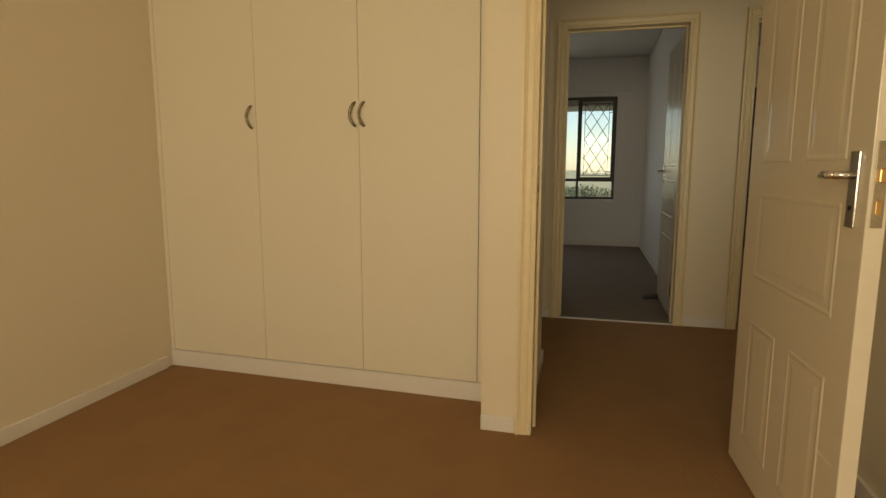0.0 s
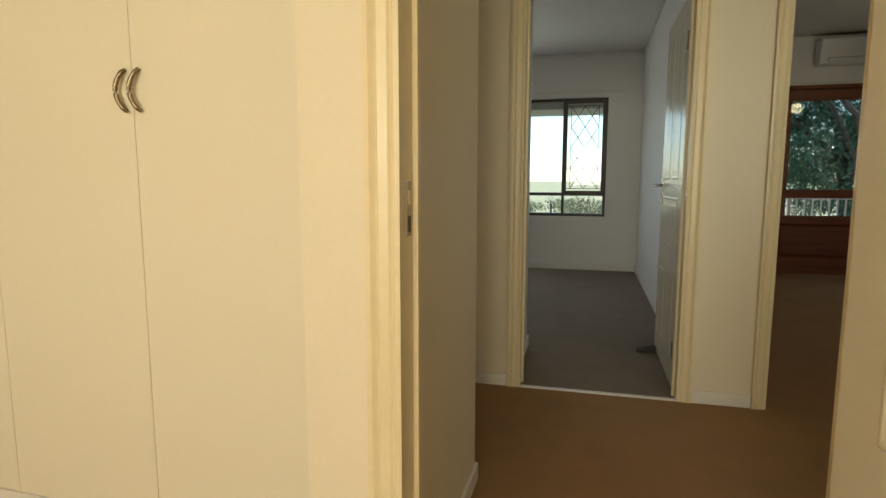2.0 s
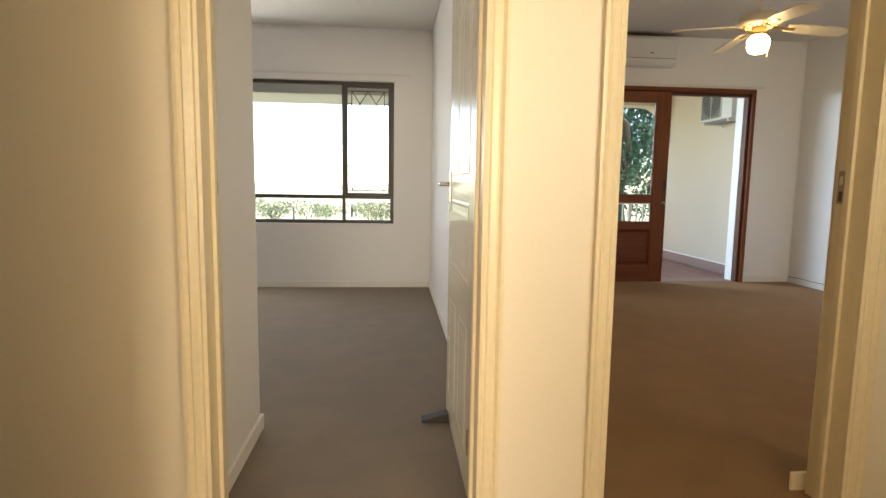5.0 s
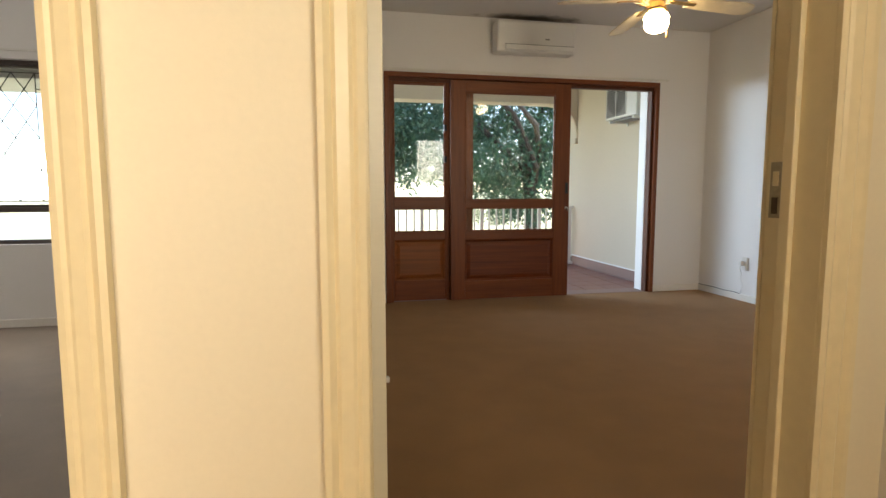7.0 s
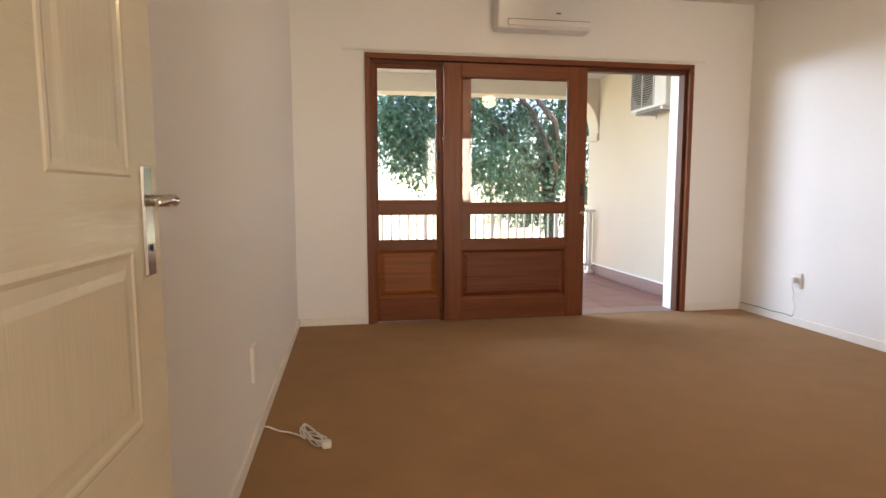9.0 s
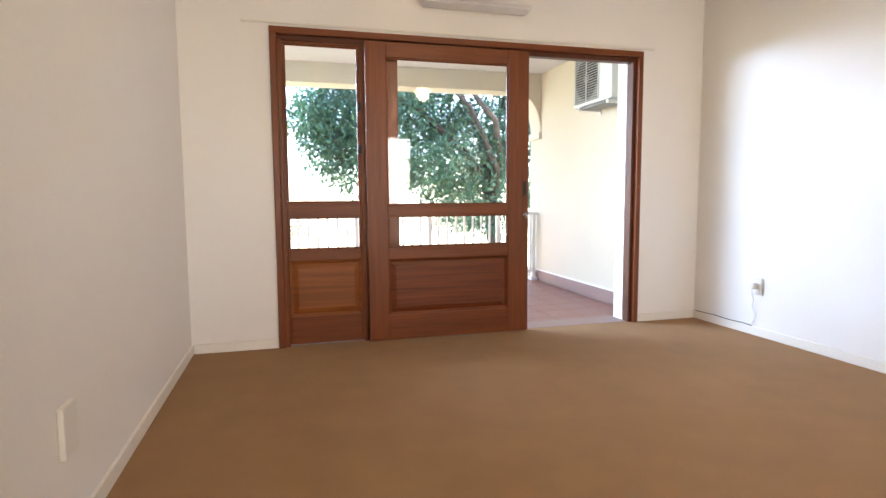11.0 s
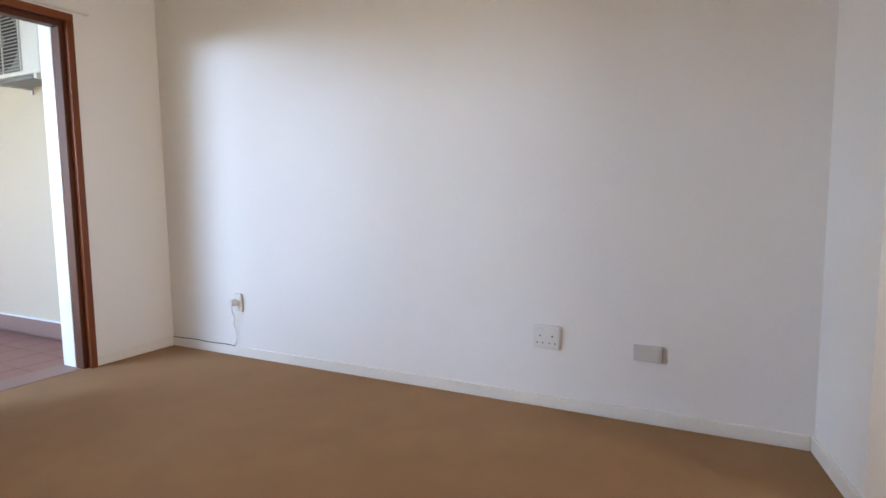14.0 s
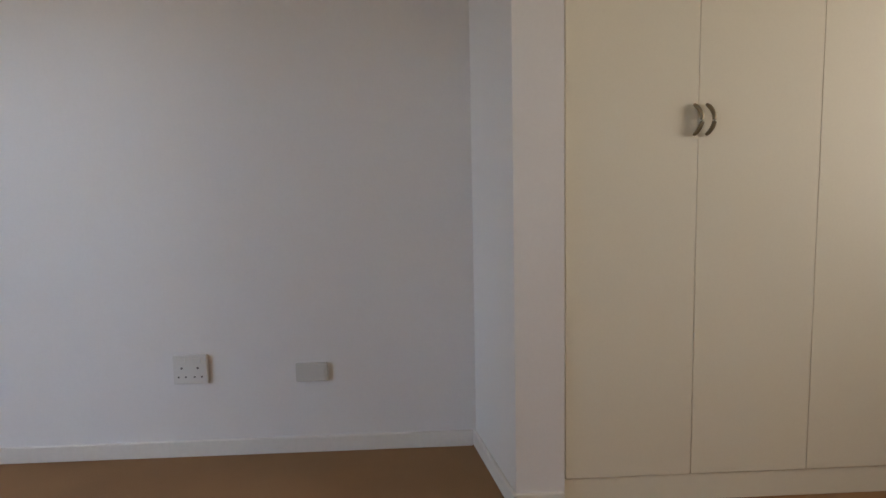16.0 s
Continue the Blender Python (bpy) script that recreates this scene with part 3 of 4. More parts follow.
def joinery(parent, x0, x1, y0, y1, st, st_r, z_panel, z_low, z_mid, z_top, top, panel_z0, panel_wood):
    """Stiles, rails, two panes and a raised timber panel."""
    part("stile", boxed(x0, x0 + st, y0, y1, 0.008, top, bevel=0.004), WOOD_V, parent)
    part("stile", boxed(x1 - st_r, x1, y0, y1, 0.008, top, bevel=0.004), WOOD_V, parent)
    a, b = x0 + st, x1 - st_r
    for c, d in ((0.008, panel_z0), (z_panel, z_low[0]), (z_low[1], z_mid), (z_top, top)):
        part("rail", boxed(a, b, y0 + 0.002, y1 - 0.002, c, d, bevel=0.004), WOOD_H, parent)
    ym = (y0 + y1) / 2
    for c, d in (z_low, (z_mid, z_top)):
        p = part("pane", boxed(a - 0.002, b + 0.002, ym - 0.002, ym + 0.002, c - 0.002, d + 0.002), GLASS, parent)
        p.visible_shadow = False
        bm = bmesh.new()
        for q in ((a, b, c, c + 0.012), (a, b, d - 0.012, d), (a, a + 0.012, c + 0.012, d - 0.012), (b - 0.012, b, c + 0.012, d - 0.012)):
            box(bm, q[0], q[1], y0 + 0.008, ym - 0.003, q[2], q[3], 0.004)
        part("glazing_bead", bm, WOOD_V, parent)
    bm = bmesh.new()
    rings = []
    for inset, y in ((0.0, ym + 0.01), (0.0, y0 + 0.008), (0.014, y0 + 0.014), (0.02, y0 + 0.02), (0.055, y0 + 0.007), (0.06, y0 + 0.007)):
        rings.append([bm.verts.new((x, y, z)) for x, z in ((a + inset, panel_z0 + inset), (b - inset, panel_z0 + inset), (b - inset, z_panel - inset), (a + inset, z_panel - inset))])
    for r, s in zip(rings, rings[1:]):
        for k in range(4):
            bm.faces.new((r[k], r[(k + 1) % 4], s[(k + 1) % 4], s[k]))
    bm.faces.new(rings[-1])
    bm.faces.new(rings[0])
    bmesh.ops.recalc_face_normals(bm, faces=bm.faces)
    part("panel", bm, panel_wood, parent)


joinery(tim, 2.0, 2.525, 8.90, 8.955, 0.012, 0.012, 0.60, (0.68, 0.908), 1.01, 2.088, 2.105, 0.205, WOOD_LIGHT)
slider = thing("sliding_door", (3.17, 8.875, 0), "varnished mahogany glazed sliding door, slid half open", "door")
joinery(slider, 2.555, 3.785, 8.838, 8.893, 0.145, 0.165, 0.598, (0.685, 0.912), 0.988, 2.017, 2.125, 0.19, WOOD_PANEL)
part("pull", boxed(3.737, 3.769, 8.834, 8.838, 1.05, 1.16, bevel=0.001), RUBBER, slider, "dark recessed pull")
part("pull_slot", boxed(3.745, 3.761, 8.832, 8.834, 1.065, 1.145), DARK, slider)
lockp = part("lock", smooth(rod(bmesh.new(), (3.75, 8.838, 0.905), (3.75, 8.822, 0.905), 0.018)), CHROME, slider, "round chrome lock with a key")
part("key", boxed(3.7475, 3.7525, 8.80, 8.822, 0.875, 0.915, bevel=0.001), CHROME, lockp)
for z in (1.38, 1.68):
    tagged(part("window_catch", boxed(2.50, 2.524, 8.87, 8.90, z - 0.03, z + 0.03, bevel=0.004), RUBBER), "small dark casement catch on the mahogany sidelight", "catch")

# ---- porch ----
PF = -0.12
setting("porch_slab", boxed(1.0, 5.5, 9.10, 12.34, -0.50, PF - 0.017), GROUT, "concrete porch slab", "floor")
setting("wall_porch_east", wall_mesh("y", 9.10, 12.30, 5.352, 5.50, PF - 0.01, 2.725), RENDER_WALL, "cream rendered porch wall")
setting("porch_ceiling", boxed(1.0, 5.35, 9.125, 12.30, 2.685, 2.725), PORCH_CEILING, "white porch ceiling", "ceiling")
setting("porch_roof", boxed(1.0, 5.9, 9.125, 12.4, 2.73, 2.93), GROUT, "plain porch roof slab", "roof")
setting("porch_beam", boxed(1.0, 5.352, 11.97, 12.30, 2.44, 2.685), RENDER_WALL, "cream rendered porch beam", "beam")
setting("porch_column", boxed(1.02, 1.28, 11.97, 12.30, PF, 2.44, bevel=0.008), RENDER_WALL, "cream rendered porch column", "column")
setting("porch_skirting", boxed(5.336, 5.352, 9.11, 12.30, PF, 0.022, bevel=0.003), TILE_SKIRT, "red-brown tiled porch skirting", "skirting")
setting("porch_skirting_bead", boxed(5.330, 5.352, 9.11, 12.30, 0.023, 0.04, bevel=0.003), WHITE_GLOSS, "pale bead above the porch skirting", "skirting")
rail = thing("balustrade", (3.2, 12.05, PF), "off-white painted metal balustrade along the porch edge", "railing")
part("top_rail", boxed(1.28, 5.352, 12.025, 12.075, 0.795, 0.83, bevel=0.006), RAIL_WHITE, rail)
part("bottom_rail", boxed(1.28, 5.352, 12.035, 12.065, 0.0, 0.03, bevel=0.004), RAIL_WHITE, rail)
x, k = 1.40, 0
while x < 5.32:
    w = 0.024 if k % 8 == 4 else 0.011
    part("baluster" if k % 8 != 4 else "post", boxed(x - w, x + w, 12.05 - w, 12.05 + w, 0.03 if k % 8 != 4 else PF, 0.795), RAIL_WHITE, rail)
    x, k = x + 0.12, k + 1

part("end_post", boxed(5.262, 5.310, 12.02, 12.08, PF, 0.795, bevel=0.004), RAIL_WHITE, rail)
part("post_foot", boxed(5.235, 5.335, 11.99, 12.11, PF, PF + 0.05, bevel=0.012), RAIL_WHITE, rail)


def arch_corner(x, side, y0, y1, top, w, h):
    """The curved corner of the porch opening, from the pier at x towards side, with a rim along its edge."""
    curve = [(x + side * w * (1 - math.cos(a)), top - h * (1 - math.sin(a))) for a in (math.pi / 2 * k / 14 for k in range(15))]
    bm = bmesh.new()
    fronts = []
    for y in (y0, y1):
        fronts.append([bm.verts.new((px, y, pz)) for px, pz in curve] + [bm.verts.new((x, y, top))])
    bm.faces.new(fronts[0])
    bm.faces.new(fronts[1][::-1])
    n_ = len(fronts[0])
    for k in range(n_):
        bm.faces.new((fronts[0][k], fronts[1][k], fronts[1][(k + 1) % n_], fronts[0][(k + 1) % n_]))
    bmesh.ops.recalc_face_normals(bm, faces=bm.faces)
    ob = setting("porch_arch", bm, RENDER_WALL, "cream rendered arched corner of the porch opening", "arch")
    part("rim", smooth(tube(bmesh.new(), [(px, y0 - 0.004, pz) for px, pz in curve], 0.018, 8)), RENDER_WALL, ob)
    part("corbel", boxed(*sorted((x, x + side * 0.045)), y0 - 0.03, y1 - 0.02, top - h - 0.09, top - h, bevel=0.01), RENDER_WALL, ob)


arch_corner(5.352, -1, 11.97, 12.30, 2.44, 0.38, 0.53)
arch_corner(1.28, 1, 11.97, 12.30, 2.44, 0.38, 0.53)

# ---- sockets, cords and small fittings ----


def plate(name, x, y0, y1, z0, z1, out, label, category, mat=PLASTIC):
    a, b = sorted((x, x + out * 0.018))
    t = tagged(part(name, boxed(a, b, y0, y1, z0, z1, bevel=0.004), mat), label, category)
    return t


s = plate("double_socket", 5.352, 6.004, 6.138, 0.305, 0.425, -1, "white double wall socket above the skirting", "socket")
for y in (6.040, 6.103):
    part("switch", boxed(5.330, 5.335, y - 0.014, y + 0.014, 0.388, 0.411, bevel=0.002), PLASTIC, s)
    for dy, dz, r in ((0, 0.371, 0.0046), (-0.014, 0.335, 0.004), (0.014, 0.335, 0.004)):
        part("pin_hole", rod(bmesh.new(), (5.335, y + dy, dz), (5.3325, y + dy, dz), r, sides=8), PIN, s)
s = plate("blank_plate", 5.352, 5.527, 5.655, 0.299, 0.374, -1, "white two-part blank wall plate above the skirting", "wall plate", BLANK)
part("insert", boxed(5.3305, 5.335, 5.539, 5.567, 0.310, 0.362, bevel=0.001), BLANK, s)
plate("wall_plate", 1.358, 6.66, 6.77, 0.285, 0.440, 1, "white blank wall plate low on the wall", "wall plate")
s = plate("socket", 5.352, 8.165, 8.230, 0.308, 0.432, -1, "white wall socket with a plug in it", "socket")
bm = boxed(5.288, 5.334, 8.192, 8.226, 0.352, 0.396, bevel=0.008)
plug = tagged(part("plug", bm, PLASTIC), "white plug in the wall socket with a hanging cord", "plug")
pts = [(5.295, 8.209, 0.355), (5.298, 8.212, 0.315), (5.325, 8.22, 0.27), (5.338, 8.245, 0.22), (5.338, 8.215, 0.15), (5.337, 8.235, 0.075)]
part("cord", smooth(tube(bmesh.new(), pts, 0.004)), PLASTIC, plug)
pts = [(5.331, 8.235, 0.07)] + [(5.333, 8.235 + 0.095 * i, 0.071 + 0.003 * math.sin(i * 1.9)) for i in range(1, 7)] + [(5.333, 8.85, 0.07)]
tagged(part("cable", smooth(tube(bmesh.new(), pts, 0.003)), RUBBER), "thin grey cable along the top of the skirting", "cable")

# coiled extension cord lying on the carpet
pts = [(1.384, 6.73, 0.07), (1.41, 6.74, 0.06), (1.45, 6.78, 0.02), (1.49, 6.79, 0.008), (1.54, 6.75, 0.008), (1.57, 6.70, 0.01)]
cord = thing("power_cord", (1.6, 6.66, 0), "bundled white cord with its plug, lying on the carpet", "cord")
part("lead", smooth(tube(bmesh.new(), pts, 0.0035)), PLASTIC, cord)
for i in range(5):
    c, rr = Vector((1.600 + 0.006 * (i % 3), 6.715 - 0.004 * i, 0.010 + 0.006 * (i % 3))), (0.115 - 0.006 * i, 0.026 - 0.002 * i)
    loop = []
    for k in range(21):
        a = 2 * math.pi * k / 20
        u, v = rr[0] * math.cos(a), rr[1] * math.sin(a)
        loop.append(c + Vector((0.48 * u - 0.88 * v, -0.88 * u - 0.48 * v, 0.012 * math.sin(a * 2 + i) + 0.006)))
    part("loop", smooth(tube(bmesh.new(), loop, 0.0035)), PLASTIC, cord)
part("plug", boxed(1.645, 1.685, 6.60, 6.635, 0.001, 0.034, bevel=0.008), PLASTIC, cord)

bm = bmesh.new()
box(bm, 0.862, 0.982, 5.155, 5.21, 0.001, 0.045, 0.008)
for v in bm.verts:
    if v.co.x < 0.90:
        v.co.z = min(v.co.z, 0.016)
tagged(part("door_stop", bm, RUBBER), "dark rubber wedge on the carpet holding the door", "door stop")

# ---- air conditioners ----
ac = thing("air_conditioner", (3.385, 8.88, 2.38), "white wall-mounted split air conditioner above the door", "air conditioner")
bm = boxed(2.968, 3.762, 8.69, 8.88, 2.382, 2.664, bevel=0.02)
for v in bm.verts:
    if v.co.y < 8.75 and v.co.z < 2.449:
        v.co.y += 0.035
part("body", bm, AC_WHITE, ac)
part("flap", boxed(3.05, 3.73, 8.694, 8.722, 2.400, 2.446, bevel=0.005), AC_WHITE, ac, "closed louvre flap")
part("flap_gap", boxed(3.045, 3.735, 8.700, 8.706, 2.447, 2.451), AC_GREY, ac)
part("badge", boxed(3.44, 3.48, 8.686, 8.690, 2.495, 2.506), AC_GREY, ac)

def outdoor_unit(x0, x1, y0, y1, z0, z1):
    t = thing("outdoor_unit", ((x0 + x1) / 2, (y0 + y1) / 2, z0), "pale metal outdoor condenser unit on wall brackets", "air conditioner")
    part("casing", boxed(x0, x1, y0, y1, z0, z1, bevel=0.012), AC_OUT, t)
    yc, zc = y0 + 0.47, (z0 + z1) / 2
    part("fan_recess", boxed(x0 - 0.003, x0 + 0.004, yc - 0.235, yc + 0.235, z0 + 0.03, z1 - 0.03), AC_GREY, t)
    part("fan_opening", smooth(rod(bmesh.new(), (x0 - 0.002, yc, zc), (x0 - 0.005, yc, zc), 0.215, sides=32), False), DARK, t)
    part("fan_hub", smooth(rod(bmesh.new(), (x0 - 0.005, yc, zc), (x0 - 0.009, yc, zc), 0.05, sides=20), False), AC_GREY, t)
    for i in range(19):
        z = z0 + 0.04 + i * (z1 - z0 - 0.08) / 18
        part("grille_bar", boxed(x0 - 0.018, x0 - 0.012, yc - 0.24, yc + 0.24, z - 0.003, z + 0.003), GRILLE, t)
    for y in (yc - 0.24, yc, yc + 0.24):
        part("grille_post", boxed(x0 - 0.012, x0, y - 0.005, y + 0.005, z0 + 0.03, z1 - 0.03), AC_OUT, t)
    for y in (y0 + 0.09, y1 - 0.09):
        part("bracket", boxed(x0 + 0.01, 5.352, y - 0.02, y + 0.02, z0 - 0.035, z0, bevel=0.003), AC_OUT, t)
        part("bracket_plate", boxed(5.34, 5.352, y - 0.02, y + 0.02, z0 - 0.07, z0 - 0.035, bevel=0.003), AC_OUT, t)
    part("drip_tray", boxed(x0 + 0.02, x1 - 0.02, y0 + 0.14, y1 - 0.14, z0 - 0.03, z0 - 0.002, bevel=0.004), AC_GREY, t)
    part("valve_cover", boxed(x0 + 0.08, x0 + 0.17, y0 - 0.03, y0, z0 + 0.04, z0 + 0.14, bevel=0.008), AC_OUT, t)
    return t


outdoor_unit(5.07, 5.31, 9.79, 10.54, 2.00, 2.54)

# ---- ceiling fan with its lit globe ----
FC = Vector((3.442, 6.87, 0))
fan = thing("ceiling_fan", (FC.x, FC.y, 2.724), "cream four-blade ceiling fan with a lit glass globe", "ceiling fan")
part("canopy", smooth(lathe(bmesh.new(), [(0.03, 2.649), (0.06, 2.664), (0.07, 2.694), (0.065, 2.724)], FC)), FAN_CREAM, fan)
part("downrod", smooth(rod(bmesh.new(), (FC.x, FC.y, 2.36), (FC.x, FC.y, 2.66), 0.010)), FAN_CREAM, fan)
part("motor", smooth(lathe(bmesh.new(), [(0.07, 2.272), (0.125, 2.279), (0.155, 2.298), (0.160, 2.33), (0.145, 2.352), (0.06, 2.362), (0.03, 2.385)], FC)), FAN_CREAM, fan)
for k in range(16):
    a = 2 * math.pi * k / 16
    part("vent_rib", smooth(rod(bmesh.new(), (FC.x + 0.075 * math.cos(a), FC.y + 0.075 * math.sin(a), 2.271), (FC.x + 0.125 * math.cos(a), FC.y + 0.130 * math.sin(a), 2.279), 0.005, sides=6)), BRASS, fan)
part("lamp_cup", smooth(lathe(bmesh.new(), [(0.050, 2.208), (0.060, 2.221), (0.056, 2.238), (0.042, 2.252), (0.055, 2.273)], FC)), BRASS, fan)
LIT, n, l, b = nodes_of("lit_glass")
b.inputs["Base Color"].default_value = (0.9, 0.85, 0.7, 1)
b.inputs["Emission Color"].default_value = (1.0, 0.76, 0.40, 1)
b.inputs["Emission Strength"].default_value = 9.0
part("globe", smooth(lathe(bmesh.new(), [(0.016, 2.080), (0.043, 2.085), (0.066, 2.102), (0.077, 2.132), (0.072, 2.155), (0.080, 2.170), (0.068, 2.194), (0.046, 2.211)], FC)), LIT, fan, "lit opal glass globe")
for k in range(4):
    a = radians(-6 + 90 * k)
    rot = Matrix.Translation(FC + Vector((0, 0, 2.285))) @ Matrix.Rotation(a, 4, "Z") @ Matrix.Rotation(radians(4), 4, "Y") @ Matrix.Rotation(radians(-11), 4, "X")
    bm = bmesh.new()
    outline = [(0.20, -0.05), (0.30, -0.062), (0.57, -0.07), (0.63, -0.055), (0.65, 0.0), (0.63, 0.055), (0.57, 0.07), (0.30, 0.062), (0.20, 0.05)]
    top = [bm.verts.new((u, v, 0.004)) for u, v in outline]
    low = [bm.verts.new((u, v, -0.004)) for u, v in outline]
    bm.faces.new(top)
    bm.faces.new(low[::-1])
    for i in range(len(outline)):
        j = (i + 1) % len(outline)
        bm.faces.new((top[j], top[i], low[i], low[j]))
    bmesh.ops.transform(bm, matrix=rot, verts=bm.verts)
    blade = part("blade", bm, FAN_CREAM, fan)
    bm = boxed(0.10, 0.26, -0.018, 0.018, -0.012, -0.004, bevel=0.003)
    bmesh.ops.transform(bm, matrix=rot, verts=bm.verts)
    part("blade_iron", bm, BRASS, blade)
bm = rod(bmesh.new(), (FC.x + 0.058, FC.y - 0.03, 2.226), (FC.x + 0.058, FC.y - 0.03, 2.085), 0.0015, sides=6)
rod(bm, (FC.x + 0.058, FC.y - 0.03, 2.085), (FC.x + 0.058, FC.y - 0.03, 2.045), 0.005, 0.007, sides=10)
part("pull_cord", bm, BRASS, fan)

# ---- built-in cupboards ----


def bow_handle(parent, p, axis, out, bend, half=0.056):
    """A crescent handle on a cupboard door: bows along axis by bend and stands out."""
    bm, pts = bmesh.new(), []
    for k in range(13):
        a = -1 + 2 * k / 12
        c = 0.43 * half * (1 - a * a) * bend
        d = 0.006 + 0.013 * (1 - a * a) ** 0.5
        q = [p[0], p[1], p[2] + half * a]
        if axis == "x":
            q[0] += c
            q[1] += out * d
        else:
            q[1] += c
            q[0] += out * d
        pts.append(q)
    part("handle", smooth(tube(bm, pts, [0.005] + [0.0068] * 11 + [0.005], 8)), NICKEL, parent, "brushed metal crescent handle")


cup = thing("built_in_cupboard", (-0.95, 2.76, 0), "cream built-in cupboard with three tall doors and crescent handles", "cupboard")
part("body", boxed(-1.82, -0.025, 2.785, 3.305, 0.0, 2.655), CUPBOARD, cup)
part("kickboard", boxed(-1.845, -0.025, 2.757, 2.784, 0.0, 0.09, bevel=0.002), SKIRT_WHITE, cup)
part("filler", boxed(-1.845, -1.803, 2.757, 2.784, 0.092, 2.655, bevel=0.0015), CUPBOARD, cup)
part("filler", boxed(-0.088, -0.025, 2.757, 2.784, 0.092, 2.655, bevel=0.0015), CUPBOARD, cup)
for x0, x1, hx, bend in ((-1.80, -1.221, -1.240, -1), (-1.219, -0.668, -0.682, -1), (-0.666, -0.091, -0.636, -1)):
    d = part("door", boxed(x0, x1, 2.757, 2.784, 0.094, 2.30, bevel=0.001), CUPBOARD, cup)
    bow_handle(d, (hx, 2.757, 1.335), "x", -1, bend)
    part("upper_door", boxed(x0, x1, 2.757, 2.784, 2.304, 2.65, bevel=0.002), CUPBOARD, cup)
cup.rotation_euler.z = radians(-1.9)

cup = thing("built_in_cupboard", (4.87, 3.4, 0), "cream built-in cupboard with tall paired doors and crescent handles", "cupboard")
part("body", boxed(4.898, 5.415, 2.105, 4.684, 0.0, 2.700), CUPBOARD, cup)
part("kickboard", boxed(4.874, 4.897, 2.105, 4.684, 0.0, 0.092, bevel=0.002), CUPBOARD, cup)
ys = [4.682, 4.263, 3.868, 3.44, 3.01, 2.57, 2.11]
for i, (y1, y0) in enumerate(zip(ys, ys[1:])):
    d = part("door", boxed(4.868, 4.897, y0 + 0.0007, y1 - 0.0007, 0.095, 2.33, bevel=0.0015), CUPBOARD, cup)
    hy = y0 + 0.017 if i % 2 == 0 else y1 - 0.022
    bow_handle(d, (4.868, hy, 1.252), "y", -1, -1, 0.047)
    part("upper_door", boxed(4.868, 4.897, y0 + 0.0007, y1 - 0.0007, 2.334, 2.697, bevel=0.0015), CUPBOARD, cup)

# ---- garden ----
setting("ground", boxed(-900, 900, -900, 900, -0.9, -0.45), GRASS, "pale dry lawn reaching the horizon", "ground")


def leaf_cloud(rng, clumps, count, size):
    """Leaf blades scattered through clumps (centre, radii): two triangles each, folded along the rib."""
    verts, faces = [], []
    for _ in range(count):
        c, r = clumps[rng.integers(len(clumps))]
        d = rng.normal(size=3)
        d /= np.linalg.norm(d)
        p = np.array(c) + d * np.array(r) * rng.uniform(0.35, 1.0) ** 0.6
        ax = rng.normal(size=3) + np.array((0, 0, -0.7))
        ax /= np.linalg.norm(ax)
        sd = np.cross(ax, rng.normal(size=3))
        sd /= np.linalg.norm(sd)
        up = np.cross(ax, sd)
        ln = size * rng.uniform(0.7, 1.3)
        i = len(verts)
        verts += [p, p + ax * ln * 0.5 + sd * ln * 0.17 + up * ln * 0.05, p + ax * ln, p + ax * ln * 0.5 - sd * ln * 0.17 + up * ln * 0.05]
        faces += [(i, i + 1, i + 2), (i, i + 2, i + 3)]
    return verts, faces


def leaf_object(name, data, mat, parent):
    me = bpy.data.meshes.new(name)
    off = np.array(parent.location)
    me.from_pydata([tuple(v - off) for v in data[0]], [], data[1])
    me.materials.append(mat)
    ob = new(name, me)
    ob.parent = parent
    return ob


rng = np.random.default_rng(4)
tree = thing("tree", (5.9, 15.3, -0.45), "broad dark green leafy tree beyond the porch rail", "tree")
bm = tube(bmesh.new(), [(5.9, 15.3, -0.5), (5.92, 15.3, 0.2), (5.86, 15.28, 0.9), (5.75, 15.25, 1.35)], [0.20, 0.15, 0.13, 0.12], 12)
part("trunk", smooth(bm), BARK, tree)
TIPS = [((5.6, 15.2, 2.2), (5.1, 15.1, 3.1), (4.7, 15.0, 4.2)), ((5.9, 15.4, 2.2), (6.3, 15.5, 3.2), (6.8, 15.7, 4.4)), ((5.2, 15.0, 1.9), (4.3, 14.8, 2.6), (3.3, 14.7, 3.0)),
        ((6.1, 15.0, 2.0), (6.9, 14.8, 2.5), (7.6, 14.6, 3.0)), ((5.75, 14.5, 1.75), (5.45, 14.0, 2.35), (4.5, 13.8, 3.3))]
for a, b_, c in TIPS:
    part("limb", smooth(tube(bmesh.new(), [(5.75, 15.25, 1.3), a, b_, c], [0.10, 0.075, 0.055, 0.025], 8)), BARK, tree)
part("limb", smooth(tube(bmesh.new(), [(5.80, 15.2, 0.85), (5.72, 14.75, 1.2), (5.60, 14.3, 1.53), (5.34, 14.26, 2.12), (5.08, 14.24, 2.60), (4.72, 14.24, 2.92), (4.3, 14.3, 3.3)],
                               [0.10, 0.075, 0.055, 0.044, 0.037, 0.030, 0.02], 10)), BARK, tree)
clumps = []
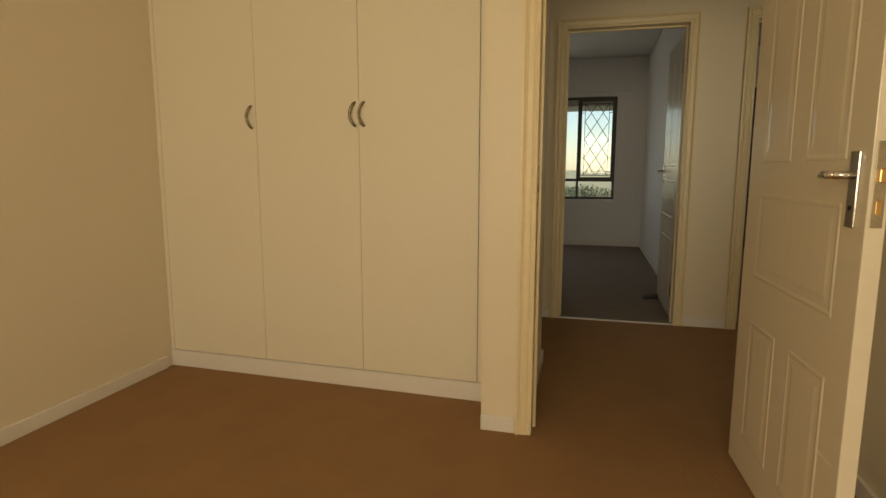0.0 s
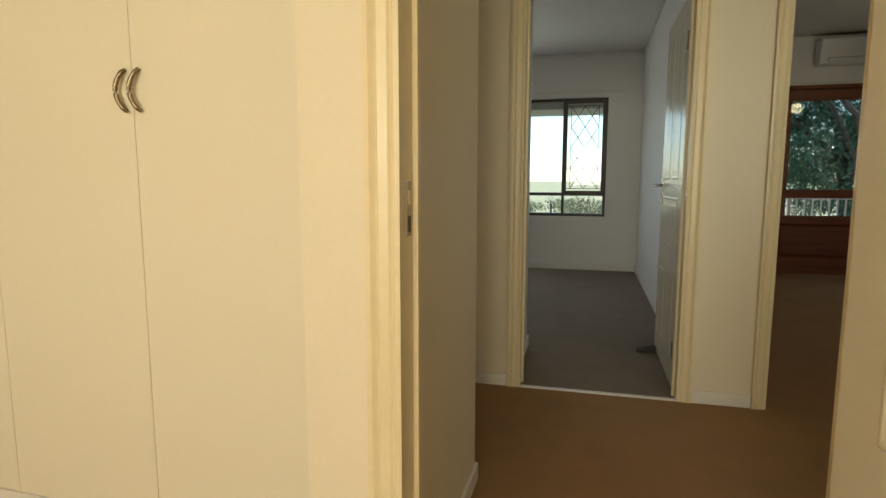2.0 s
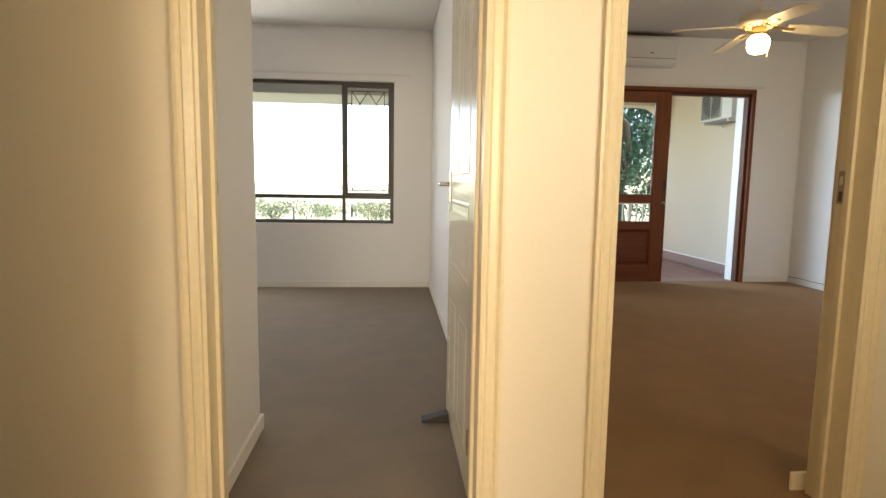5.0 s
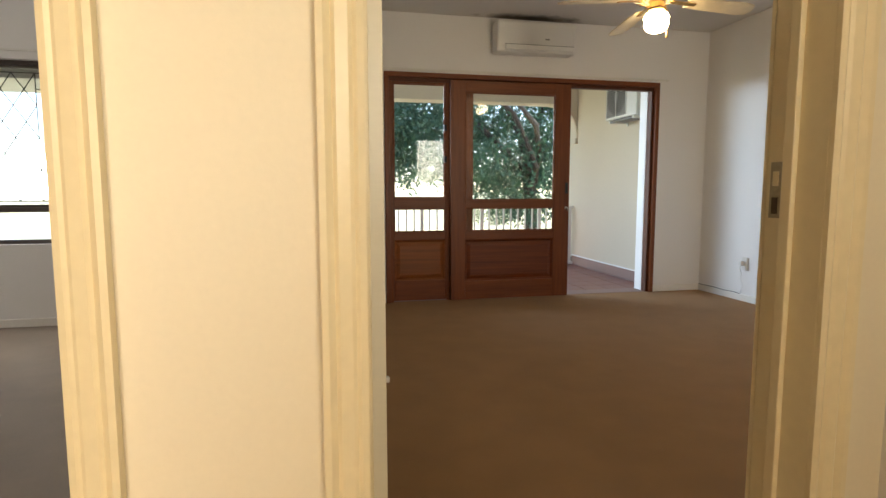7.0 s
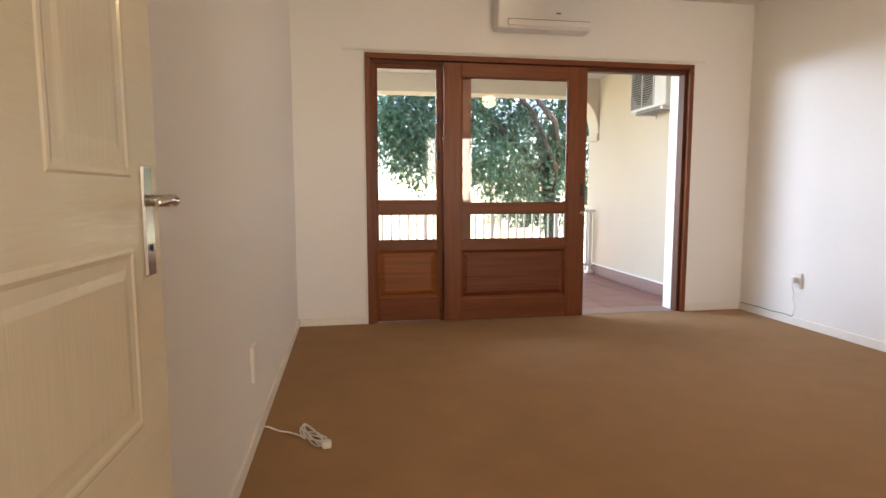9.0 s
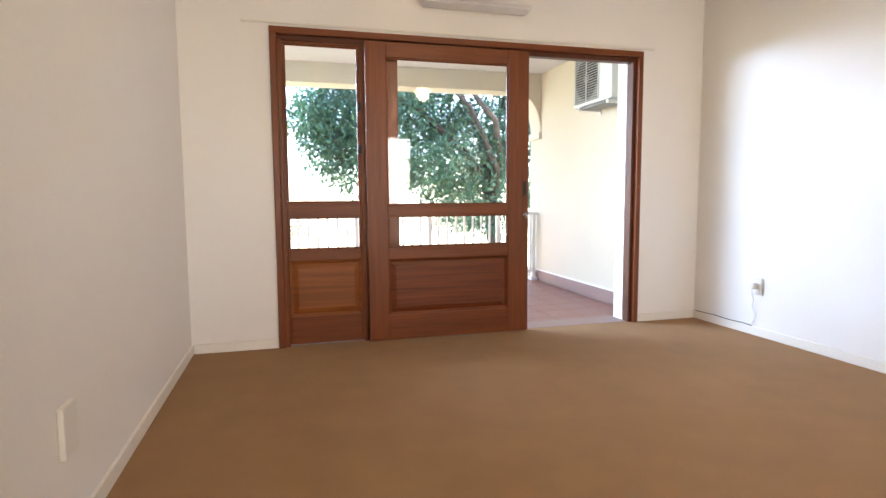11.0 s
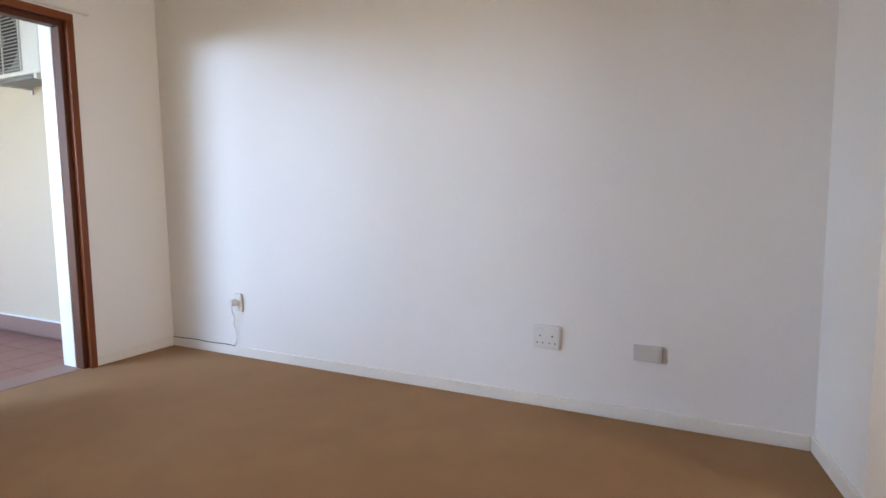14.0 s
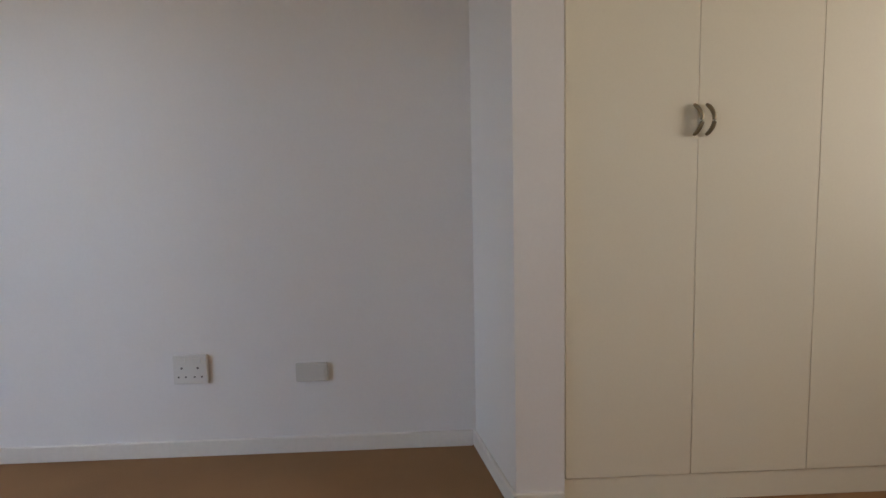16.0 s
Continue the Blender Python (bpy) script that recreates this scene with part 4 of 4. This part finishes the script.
for i in range(230):
    c = np.array((rng.uniform(2.6, 8.2), rng.uniform(14.4, 17.2), rng.uniform(1.0, 5.2)))
    e = ((c[0] - 5.2) / 3.2) ** 2 + ((c[1] - 15.8) / 1.7) ** 2 + ((c[2] - 3.0) / 2.35) ** 2
    if e < 1.05 and c[2] > 1.0 + 0.35 * max(0.0, 5.6 - c[0]):
        s_ = rng.uniform(0.4, 0.75)
        clumps.append((c, (s_, s_, s_ * 0.75)))
for x, z in ((2.8, 2.6), (3.1, 1.9), (3.5, 1.6), (3.0, 3.3), (5.1, 0.8), (5.6, 0.7), (6.3, 0.8), (6.6, 1.2), (5.0, 1.2), (2.3, 2.4), (2.6, 2.0), (2.9, 2.9), (3.3, 2.3), (3.2, 3.1), (2.5, 2.6), (2.5, 2.45), (2.75, 2.35), (2.65, 1.75), (2.95, 1.6), (2.45, 2.15), (3.35, 1.95), (2.9, 2.15), (3.1, 1.45)):
    clumps.append((np.array((x, 14.7, z)), (0.42, 0.5, 0.40)))
leaf_object("crown", leaf_cloud(rng, clumps, 64000, 0.12), LEAF, tree)

for x, y, w, h in ((-3.5, 27, 2.6, 0.85), (-1.2, 29, 2.4, 0.7), (1.2, 26, 2.2, 0.8), (-6, 30, 2.8, 1.0), (9.5, 28, 2.6, 1.1)):
    bush = thing("bush", (x, y, -0.45), "low rounded green bush on the dry lawn", "bush", group="garden bushes")
    cl = [((x + rng.uniform(-w, w) * 0.6, y + rng.uniform(-0.5, 0.5), -0.45 + rng.uniform(0.2, h * 0.75)), (0.5, 0.4, 0.3)) for _ in range(14)]
    leaf_object("foliage", leaf_cloud(rng, [(np.array(c), r) for c, r in cl], 1800, 0.13), BUSH, bush)
    part("stem", rod(bmesh.new(), (x, y, -0.5), (x, y, 0.1), 0.05, 0.03), BARK, bush)

# ---- porch floor tiles ----
deck = tagged(part("porch_floor", boxed(1.02, 5.335, 9.11, 12.30, PF - 0.016, PF - 0.004), GROUT), "red-brown square clay tiles with pale joints", "floor", kind="structure")
tile_me = None
for i in range(14):
    for j in range(10):
        x0, y0 = 1.23 + i * 0.292, 9.13 + j * 0.292
        if tile_me is None:
            t = part("tile", boxed(-0.143, 0.143, -0.143, 0.143, -0.006, 0.006, bevel=0.002), TILE)
            tile_me = t.data
        else:
            t = new("tile", tile_me)
        t.parent = deck
        t.location = (x0 + 0.146, y0 + 0.146, PF - 0.002 + 0.0006 * ((i * 7 + j * 3) % 3))
